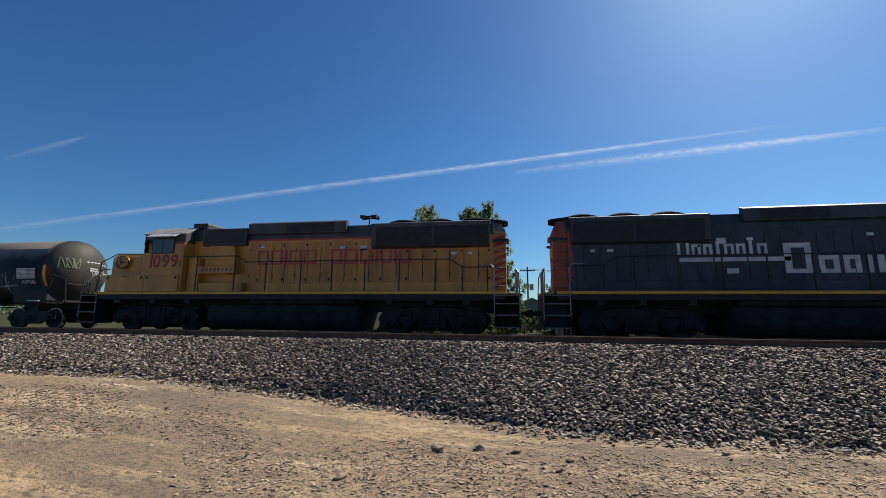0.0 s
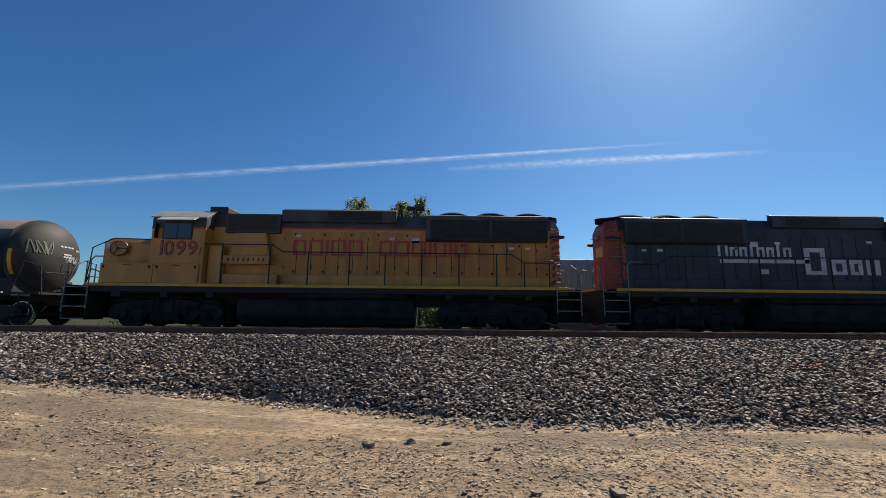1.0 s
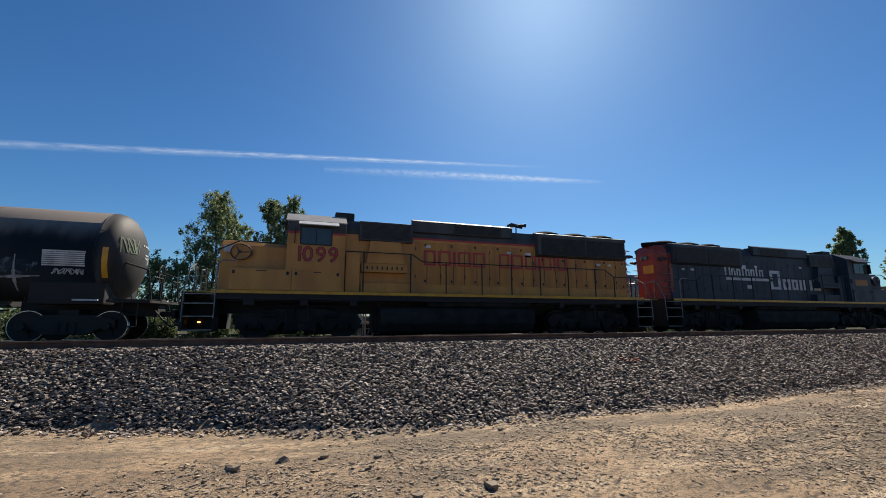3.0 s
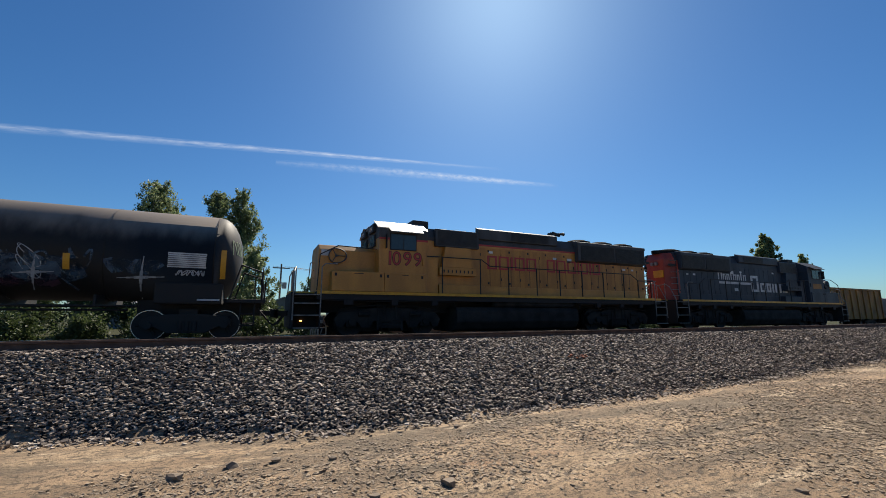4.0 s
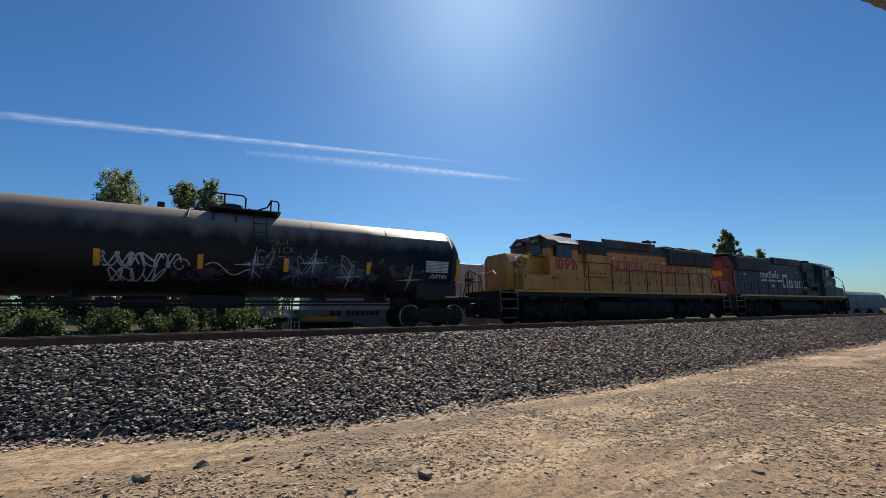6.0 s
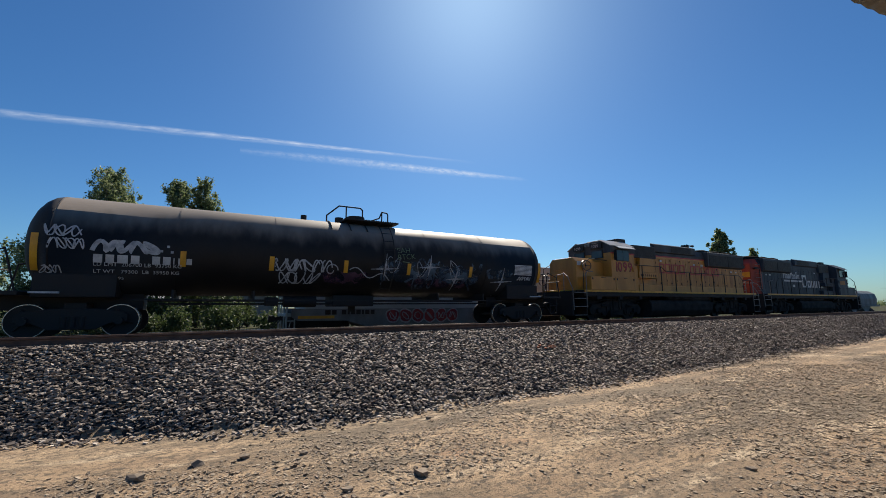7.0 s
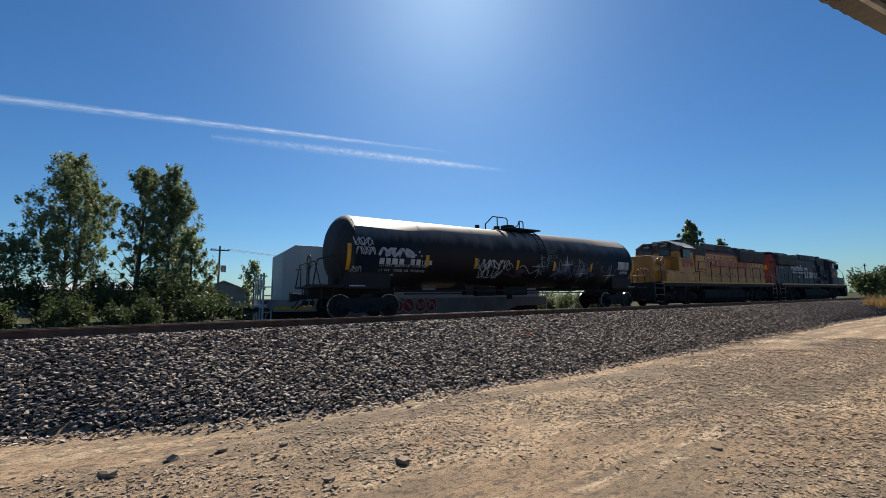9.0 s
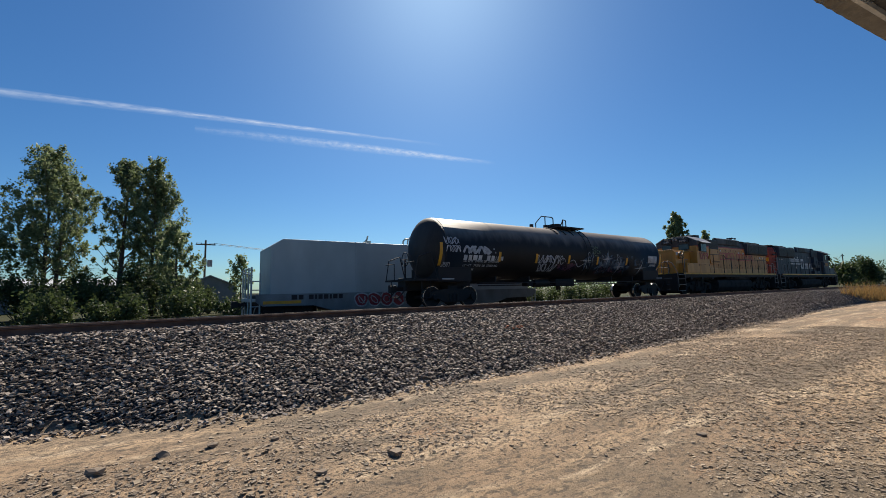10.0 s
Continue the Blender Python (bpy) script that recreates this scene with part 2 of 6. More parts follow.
# ---- mesh helpers ----
def box(bm, x0, x1, y0, y1, z0, z1, bevel=0.0):
    vs = [bm.verts.new((x, y, z)) for x in (x0, x1) for y in (y0, y1) for z in (z0, z1)]
    fs = [bm.faces.new([vs[i] for i in f]) for f in ((0, 1, 3, 2), (4, 6, 7, 5), (0, 4, 5, 1), (2, 3, 7, 6), (0, 2, 6, 4), (1, 5, 7, 3))]
    if bevel:
        es = list({e for f in fs for e in f.edges})
        bmesh.ops.bevel(bm, geom=es, offset=bevel, segments=2, affect="EDGES", profile=0.6)
    return bm


def prism(bm, profile, a0, a1, axis="x", bevel=0.0):
    """Profile of (u, v) extruded along x (u=y, v=z) or along y (u=x, v=z)."""
    def at(u, v, a):
        return (a, u, v) if axis == "x" else (u, a, v)
    lo = [bm.verts.new(at(u, v, a0)) for u, v in profile]
    hi = [bm.verts.new(at(u, v, a1)) for u, v in profile]
    k = len(profile)
    fs = [bm.faces.new(lo), bm.faces.new(hi[::-1])]
    for i in range(k):
        fs.append(bm.faces.new((lo[i], hi[i], hi[(i + 1) % k], lo[(i + 1) % k])))
    bmesh.ops.recalc_face_normals(bm, faces=fs)
    if bevel:
        es = list({e for f in fs for e in f.edges})
        bmesh.ops.bevel(bm, geom=es, offset=bevel, segments=2, affect="EDGES", profile=0.6)
    return bm


def rod(bm, p0, p1, r, seg=10, r1=None):
    p0, p1 = Vector(p0), Vector(p1)
    d = p1 - p0
    m = Matrix.Translation((p0 + p1) / 2) @ d.to_track_quat("Z", "Y").to_matrix().to_4x4()
    bmesh.ops.create_cone(bm, cap_ends=True, segments=seg, radius1=r, radius2=r if r1 is None else r1, depth=d.length, matrix=m)
    return bm


def tube(bm, pts, r, seg=8):
    """A bent pipe with rounded joints."""
    for a, b in zip(pts, pts[1:]):
        rod(bm, a, b, r, seg)
    for p in pts[1:-1]:
        bmesh.ops.create_icosphere(bm, subdivisions=1, radius=r * 1.02, matrix=Matrix.Translation(p))
    return bm


def part(name, bm, mat, parent=None, label="", smooth=False):
    me = bpy.data.meshes.new(name)
    bmesh.ops.recalc_face_normals(bm, faces=bm.faces[:])
    bm.to_mesh(me)
    bm.free()
    me.materials.append(mat)
    if smooth:
        for p in me.polygons:
            p.use_smooth = True
    ob = new(name, me)
    ob.parent = parent
    return tagged(ob, label) if label else ob


def nb():
    return bmesh.new()


def empty(name, m, label, category, group=""):
    ob = new(name)
    ob.empty_display_size = 0.3
    ob.matrix_basis = m
    return tagged(ob, label, category, group)


def sheet(name, verts, faces, mats, ids=None, smooth=False):
    me = bpy.data.meshes.new(name)
    me.from_pydata(verts, [], faces)
    for m in mats:
        me.materials.append(m)
    if ids is not None:
        me.polygons.foreach_set("material_index", ids)
    if smooth:
        me.polygons.foreach_set("use_smooth", [True] * len(me.polygons))
    me.update()
    return new(name, me)


# ---- plan ----
RAIL = 1.0             # top of the rails under the train
YC0, RAIL0 = 10.97, 1.28   # the empty track on its ballast bank beside the lane
YC = 15.7              # middle of the main track
YC2, RAIL2 = 21.46, 0.42   # the siding behind, on lower ground
LOW = 0.0              # ground behind the tracks
MARK_X, MARK_Y = 7.76, 8.31
EDGE_X = [-400, -40, -9.0, -5.6, -3.5, -1.4, -0.7, 0.3, 2.1, 4.6, 6, 10.6, 18.6, 25, 32, 52, 400]
EDGE_Y = [7.7, 7.7, 7.6, 7.7, 7.95, 7.5, 7.25, 6.8, 6.55, 6.6, 6.55, 6.85, 7.45, 7.5, 8.2, 8.5, 8.5]


def edge(x):
    return np.interp(x, EDGE_X, EDGE_Y)


def ground_height(x, y):
    """Dirt lane with ruts, then the ballast bed, then the lower ground behind it."""
    e = edge(x)
    h = 0.025 * np.sin(1.3 * y + 0.15 * x) + 0.02 * np.sin(0.9 * x + 0.6 * y) * np.cos(2.1 * y)
    h = h + 0.012 * np.sin(5.3 * x + 1.7 * y) * np.sin(4.1 * y - 1.1 * x)
    h = h + 0.010 * np.sin(9.1 * x - 3.3 * y) * np.sin(8.3 * y + 2.0 * x) + 0.006 * np.sin(17.0 * x + 5.0 * y) * np.sin(19.0 * y)
    near = np.clip((30 - np.hypot(x, y)) / 15, 0, 1)
    h = h * near
    up = np.clip((y - e) / (9.5 - e), 0, 1)
    fade = np.clip((y - e) / 0.8, 0, 1)
    west = np.clip((-1.0 - x) / 8.0, 0, 1)
    lift = 0.42 * west * west * (3 - 2 * west) * np.clip((y + 6) / 8, 0, 1)
    bank = lift + (1.09 - lift) * up ** 0.85
    cant = np.clip((y - 10.3) / 1.3, 0, 1)
    bank = bank - 0.2 * cant
    one = np.clip((y - 12.4) / 1.6, 0, 1)
    two = np.clip((y - 17.4) / 2.2, 0, 1)
    return h * (1 - fade) + bank - 0.14 * one * one * (3 - 2 * one) - 0.68 * two * two * (3 - 2 * two)


def build_ground():
    gx = np.concatenate([[-4000, -1500, -600, -300, -150, -90], np.arange(-60, -12, 1.5), np.arange(-12, 22, 0.16), np.arange(22, 90, 1.5), [120, 200, 400, 900, 2000, 4000]])
    gy = np.concatenate([[-4000, -1000, -300, -100, -40, -20, -10, -5, -3], np.arange(-2, 9, 0.14), np.arange(9, 24, 0.3), np.arange(24, 60, 3.0), [70, 100, 160, 300, 700, 1800, 4000]])
    X, Y = np.meshgrid(gx, gy)
    Z = ground_height(X, Y)
    v = np.stack([X.ravel(), Y.ravel(), Z.ravel()], 1)
    nx, ny = len(gx), len(gy)
    i = (np.arange(ny - 1)[:, None] * nx + np.arange(nx - 1)[None, :]).ravel()
    f = np.stack([i, i + 1, i + nx + 1, i + nx], 1)
    cx = ((X[:-1, :-1] + X[1:, 1:]) / 2).ravel()
    cy = ((Y[:-1, :-1] + Y[1:, 1:]) / 2).ravel()
    wob = 0.12 * np.sin(3.7 * cx) + 0.1 * np.sin(8.3 * cx + 1.0)
    ids = np.where(cy < edge(cx) + wob, 0, np.where(cy < 24.5, 1, 2))
    ids = np.where((cx > 75) & (cy < 14), 2, ids)
    g = sheet("ground", v.tolist(), f.tolist(), [DIRT, BALLAST, GRASS], ids.tolist(), True)
    tagged(g, "tan rutted dirt lane, grey ballast bed and dry grass beyond", "ground", kind="structure")


OCT = np.array([(1, 0, 0), (-1, 0, 0), (0, 1, 0), (0, -1, 0), (0, 0, 1), (0, 0, -1)], float)
OCTF = np.array([(0, 2, 4), (2, 1, 4), (1, 3, 4), (3, 0, 4), (2, 0, 5), (1, 2, 5), (3, 1, 5), (0, 3, 5)])
CUB = np.array([(x, y, z) for x in (-1, 1) for y in (-1, 1) for z in (-1, 1)], float) * 0.62
CUBF = np.array([(0, 1, 3), (0, 3, 2), (4, 6, 7), (4, 7, 5), (0, 4, 5), (0, 5, 1), (2, 3, 7), (2, 7, 6), (0, 2, 6), (0, 6, 4), (1, 5, 7), (1, 7, 3)])


SLABF = np.array([(1, 5, 7), (1, 7, 3), (0, 4, 5), (0, 5, 1), (2, 3, 7), (2, 7, 6), (0, 1, 3), (0, 3, 2), (4, 6, 7), (4, 7, 5)])


def scatter(name, rng, pos, size, flat, mat, label, category, base=CUB, faces=SLABF, tilt=0.24):
    """Many irregular stones in one mesh."""
    k = len(pos)
    v = base[None] * (1 + rng.uniform(-0.42, 0.42, (k, len(base), 3)))
    v = v * size[:, None, None] * np.stack([rng.uniform(0.7, 1.35, k), rng.uniform(0.6, 1.1, k), rng.uniform(0.45, 0.9, k) * flat], 1)[:, None, :]
    a = rng.uniform(0, 2 * np.pi, k)
    tx, ty = rng.normal(0, tilt, (2, k))
    ca, sa = np.cos(a), np.sin(a)
    x, y, z = v[..., 0], v[..., 1], v[..., 2]
    x, y = ca[:, None] * x - sa[:, None] * y, sa[:, None] * x + ca[:, None] * y
    z = z + tx[:, None] * x + ty[:, None] * y
    v = np.stack([x, y, z], -1) + pos[:, None, :]
    f = faces[None] + (np.arange(k) * len(base))[:, None, None]
    me = bpy.data.meshes.new(name)
    nv, nf = k * len(base), k * len(faces)
    me.vertices.add(nv)
    me.vertices.foreach_set("co", v.reshape(-1))
    me.loops.add(nf * 3)
    me.loops.foreach_set("vertex_index", f.reshape(-1).astype(np.int32))
    me.polygons.add(nf)
    me.polygons.foreach_set("loop_start", np.arange(0, nf * 3, 3, dtype=np.int32))
    me.polygons.foreach_set("use_smooth", np.zeros(nf, bool))
    me.materials.append(mat)
    me.update(calc_edges=True)
    ob = new(name, me)
    return tagged(ob, label, category, kind="stuff")


def build_stones():
    rng = np.random.default_rng(7)
    # ballast on the bank, thickest where the camera stands nearest
    n = 172000
    pick = rng.uniform(0, 1, n)
    x = np.where(pick < 0.55, rng.uniform(-14, 16, n), np.where(pick < 0.85, rng.uniform(12, 42, n), rng.uniform(-30, 60, n)))
    e = edge(x)
    y = e - 0.35 + (10.15 - e + 0.35) * rng.uniform(0, 1, n)
    y = y + rng.normal(0, 0.05, n)
    keep = (y > e + 0.12 * np.sin(3.7 * x) + 0.1 * np.sin(8.3 * x + 1.0)) | (rng.uniform(0, 1, n) < 0.22)
    x, y = x[keep], y[keep]
    s = rng.uniform(0.018, 0.046, len(x))
    z = ground_height(x, y) + s * rng.uniform(0.1, 0.95, len(x))
    scatter("ballast_stones", rng, np.stack([x, y, z], 1), s, 0.46, STONE, "crushed grey-brown angular ballast stones beside the track", "ballast")
    n = 12000
    x, y = rng.uniform(-20, 45, n), rng.uniform(10.4, 14.6, n)
    s = rng.uniform(0.025, 0.055, n)
    scatter("ballast_stones", rng, np.stack([x, y, ground_height(x, y) + s * 0.2], 1), s, 0.9, STONE, "crushed grey-brown angular ballast stones between the tracks", "ballast", OCT * 1.1, OCTF)
    # loose stones on the lane, in drifts
    n = 250000
    x, y = rng.uniform(-12, 22, n), 0.8 + 7.6 * rng.uniform(0, 1, n)
    d = 1.1 * np.sin(1.5 * y + 0.10 * x + 0.4) + 0.6 * np.sin(0.6 * x - 1.1 * y) + 0.5 * np.sin(2.3 * x + 1.9 * y) + 1.4 * np.clip((x - 2.5) / 2.5, 0, 1) * np.clip((4.2 - y) / 1.5, 0, 1) + 1.0 * np.clip((x - 3) / 5, 0, 1) + 0.55 * np.sin(0.9 * x + 0.5) * np.sin(2.2 * y - 0.7 * x) + rng.normal(0, 0.45, n)
    keep = (d > 0.55) & (y < edge(x) + 0.2)
    x, y = x[keep], y[keep]
    s = 0.008 + 0.022 * rng.uniform(0, 1, len(x)) ** 3
    scatter("lane_stones", rng, np.stack([x, y, ground_height(x, y) + s * 0.2], 1), s, 0.36, PEBBLE, "small brown flat stones scattered over the dirt lane", "gravel", tilt=0.16)
    n = 2600
    x, y = rng.uniform(-9, 16, n), rng.uniform(1.6, 7.4, n)
    d = 1.1 * np.sin(1.5 * y + 0.10 * x + 0.4) + 0.6 * np.sin(0.6 * x - 1.1 * y) + rng.normal(0, 0.5, n)
    keep = (d > 0.8) & (y < edge(x))
    x, y = x[keep], y[keep]
    s = 0.014 + 0.03 * rng.uniform(0, 1, len(x)) ** 2.5
    scatter("lane_cobbles", rng, np.stack([x, y, ground_height(x, y) + s * 0.1], 1), s, 0.4, PEBBLE, "fist-sized flat brown stones lying on the dirt lane", "gravel")
    for i, (x, y, s) in enumerate([(-0.13, 5.64, 0.07), (3.02, 6.02, 0.05), (2.02, 4.20, 0.075), (-0.69, 5.47, 0.07), (0.99, 5.38, 0.05), (-1.6, 4.5, 0.06), (5.28, 2.53, 0.055), (1.2, 4.2, 0.05), (0.35, 5.6, 0.055)]):
        bm = nb()
        bmesh.ops.create_icosphere(bm, subdivisions=1, radius=s)
        for v in bm.verts:
            k = 1 + 0.95 * noise.noise(v.co * (11.0 / (s * 12)) + Vector((i * 3.1, 0, 0)))
            v.co = Vector((v.co.x * 1.25 * k, v.co.y * 0.9 * k, v.co.z * 0.7 * k))
        o = part("rock", bm, PEBBLE)
        o.data.polygons.foreach_set("use_smooth", [False] * len(o.data.polygons))
        o.matrix_basis = pose(x, y, float(ground_height(x, y)) + s * 0.25, 0, 0, i * 47)
        tagged(o, "brown angular rock lying on the dirt lane", "rock", "rocks on the lane")


RAIL_PROFILE = [(-0.075, 0.0), (0.075, 0.0), (0.075, 0.015), (0.012, 0.035), (0.010, 0.14), (0.038, 0.150), (0.038, 0.185), (0.030, 0.192), (-0.030, 0.192), (-0.038, 0.185), (-0.038, 0.150), (-0.010, 0.14), (-0.012, 0.035), (-0.075, 0.015)]


def build_track(yc, top, x0, x1, label, head=None):
    t = empty("railway_track", pose(0, yc, top), label, "railway track", "tracks")
    tagged(t, kind="structure")
    for side in (-1, 1):
        r = part("rail", prism(nb(), [(side * 0.755 + u, v - 0.192) for u, v in RAIL_PROFILE], x0, x1), RUST, t, "rust-brown steel rail")
        part("rail_head", box(nb(), x0, x1, side * 0.755 - 0.026, side * 0.755 + 0.026, -0.0005, 0.003), head or POLISHED, r, "worn running surface")
    bm = nb()
    box(bm, -0.115, 0.115, -1.32, 1.32, -0.36, -0.195, 0.012)
    first = part("tie", bm, TIE, t, "weathered wooden tie")
    first.location.x = -40.0
    for i in range(1, 220):
        o = new("tie", first.data)
        o.parent = t
        o.location.x = -40.0 + i * 0.5
        o.rotation_euler.z = random.uniform(-0.012, 0.012)
    return t


def writing(name, text, size, mat, parent, m, label="", bold=0.0):
    """Raised lettering in the built-in font, lying in the xz plane of m."""
    cu = bpy.data.curves.new(name, "FONT")
    cu.body, cu.size, cu.extrude, cu.resolution_u = text, size, 0.002, 3
    cu.offset = bold
    ob = bpy.data.objects.new(name, cu)
    me = bpy.data.meshes.new_from_object(ob)
    bpy.data.objects.remove(ob)
    me.name = name
    me.materials.append(mat)
    o = new(name, me)
    o.parent = parent
    o.matrix_basis = m
    return tagged(o, label) if label else o


def face_pose(x, side, y, z):
    """Pose on a flank: reads left to right as seen from outside."""
    return pose(x, side * y, z, 90, 0, 0 if side < 0 else 180)


def wheelset(name, parent, x, r, painted=False):
    """An axle with two flanged wheels; turns about its own y axis."""
    bm = nb()
    rod(bm, (0, -0.85, 0), (0, 0.85, 0), 0.08, 12)
    for s in (-1, 1):
        rod(bm, (0, s * 0.69, 0), (0, s * 0.82, 0), r, 40)
        rod(bm, (0, s * 0.655, 0), (0, s * 0.69, 0), r + 0.026, 40)
        rod(bm, (0, s * 0.82, 0), (0, s * 0.90, 0), 0.14, 14)
        for k in range(3):
            a = k * 2.0944
            rod(bm, (0.3 * r * math.cos(a), s * 0.83, 0.3 * r * math.sin(a)), (0.72 * r * math.cos(a), s * 0.83, 0.72 * r * math.sin(a)), 0.035, 6)
    w = part(name, bm, BLACK, parent)
    w.location = (x, 0, r)
    for s in (-1, 1):
        bm = nb()
        n = 40
        ring = []
        for i in range(n):
            a = 2 * math.pi * i / n
            ring.append([bm.verts.new((q * math.cos(a), s * y, q * math.sin(a))) for q, y in ((r - 0.006, 0.824), (r + 0.004, 0.812), (r + 0.004, 0.70), (r - 0.022, 0.824))])
        for i in range(n):
            p, q = ring[i], ring[(i + 1) % n]
            bm.faces.new((p[0], q[0], q[1], p[1]))
            bm.faces.new((p[1], q[1], q[2], p[2]))
            bm.faces.new((p[3], q[3], q[0], p[0]))
        part("tyre", bm, POLISHED if painted else BLACK, w, "bright worn wheel tread" if painted else "")
    TURNING.append((w, x, r))
    return w


TURNING = []


def loco_truck(parent, x):
    """Two-axle truck with cast side frames, springs, journal boxes and brake gear."""
    t = new("truck")
    t.parent = parent
    t.location = (x, 0, 0)
    for s in (-1, 1):
        prof = [(-2.05, 0.62), (-1.85, 0.86), (-1.15, 0.92), (-0.75, 1.02), (0.75, 1.02), (1.15, 0.92), (1.85, 0.86), (2.05, 0.62), (1.95, 0.36), (1.75, 0.30), (1.62, 0.5), (1.2, 0.5), (1.05, 0.3), (0.75, 0.3), (0.6, 0.55), (-0.6, 0.55), (-0.75, 0.3), (-1.05, 0.3), (-1.2, 0.5), (-1.62, 0.5), (-1.75, 0.30), (-1.95, 0.36)]
        f = part("side_frame", prism(nb(), prof, s * 1.02, s * 1.16, "y", 0.02), DUSTY, t, "cast side frame")
        for k in (-1.42, 1.42):
            bm = nb()
            box(bm, k - 0.19, k + 0.19, s * 1.0 - 0.14, s * 1.0 + 0.2, 0.34, 0.74, 0.04)
            rod(bm, (k, s * 1.15, 0.54), (k, s * 1.26, 0.54), 0.13, 14)
            part("journal_box", bm, DUSTY, t)
        bm = nb()
        for i in range(5):
            box(bm, -0.42, 0.42, s * 1.1 - 0.09, s * 1.1 + 0.09, 0.30 + i * 0.05, 0.335 + i * 0.05)
        box(bm, -0.5, -0.42, s * 1.1 - 0.1, s * 1.1 + 0.12, 0.22, 0.98, 0.02)
        box(bm, 0.42, 0.5, s * 1.1 - 0.1, s * 1.1 + 0.12, 0.22, 0.98, 0.02)
        part("leaf_spring", bm, DUSTY, f)
        for k in (-0.78, 0.78):
            bm = nb()
            rod(bm, (k, s * 1.18, 0.80), (k + math.copysign(0.42, k), s * 1.18, 0.80), 0.085, 12)
            rod(bm, (k, s * 1.2, 0.8), (k, s * 1.2, 0.36), 0.028, 8)
            part("brake_cylinder", bm, DUSTY, t)
            part("damper", rod(nb(), (k * 0.3, s * 1.17, 1.1), (k * 0.3, s * 1.17, 0.6), 0.05, 10), DUSTY, t)
        bm = nb()
        tube(bm, [(-1.9, s * 1.2, 0.95), (-0.9, s * 1.2, 1.1), (0.9, s * 1.2, 1.1), (1.9, s * 1.2, 0.95)], 0.02, 6)
        part("sand_pipe", bm, DUSTY, t)
    part("bolster", box(nb(), -0.5, 0.5, -1.0, 1.0, 0.5, 1.2, 0.05), DUSTY, t)
    for k in (-0.85, 0.85):
        part("traction_motor", box(nb(), k - 0.75, k + 0.75, -0.6, 0.6, 0.14, 1.05, 0.08), BLACK, t)
    for k in (-1.42, 1.42):
        wheelset("wheelset", t, k, 0.53)
    return t


def coupler(parent, x, d):
    bm = nb()
    box(bm, min(x, x - d * 0.7), max(x, x - d * 0.7), -0.09, 0.09, 0.74, 0.92, 0.02)
    box(bm, x - 0.14, x + 0.14, -0.16, 0.14, 0.68, 0.98, 0.04)
    rod(bm, (x + d * 0.08, 0.06, 0.66), (x + d * 0.08, 0.06, 1.0), 0.07, 10)
    part("coupler", bm, BLACK, parent, "cast steel knuckle coupler")
    for y in (-0.45, 0.45):
        bm = nb()
        tube(bm, [(x - d * 0.55, y, 1.0), (x - d * 0.32, y, 0.72), (x - d * 0.12, y * 0.9, 0.48), (x, y * 0.85, 0.42)], 0.024, 6)
        part("air_hose", bm, BLACK, parent, "rubber air hose")


def letter_blocks(parent, side, x0, z0, widths, h, mat, y, rim, label):
    """Plain hollow blocks, one for each painted sign of the company lettering."""
    x = x0
    for w in widths:
        if w > 0:
            bm = nb()
            t = h * 0.16
            lo, hi = (x, x + w)
            ys = (side * y, side * (y + 0.004))
            if w > 1.6 * t * 1.3:
                box(bm, lo, lo + t, min(ys), max(ys), z0, z0 + h)
                box(bm, hi - t, hi, min(ys), max(ys), z0, z0 + h)
                box(bm, lo + t, hi - t, min(ys), max(ys), z0 + h - t * 0.8, z0 + h)
                if rim:
                    box(bm, lo + t, hi - t, min(ys), max(ys), z0, z0 + t * 0.8)
            else:
                box(bm, lo, hi, min(ys), max(ys), z0, z0 + h)
            part("sign_block", bm, mat, parent, label)
        x += abs(w) + h * 0.18 if w > 0 else abs(w)


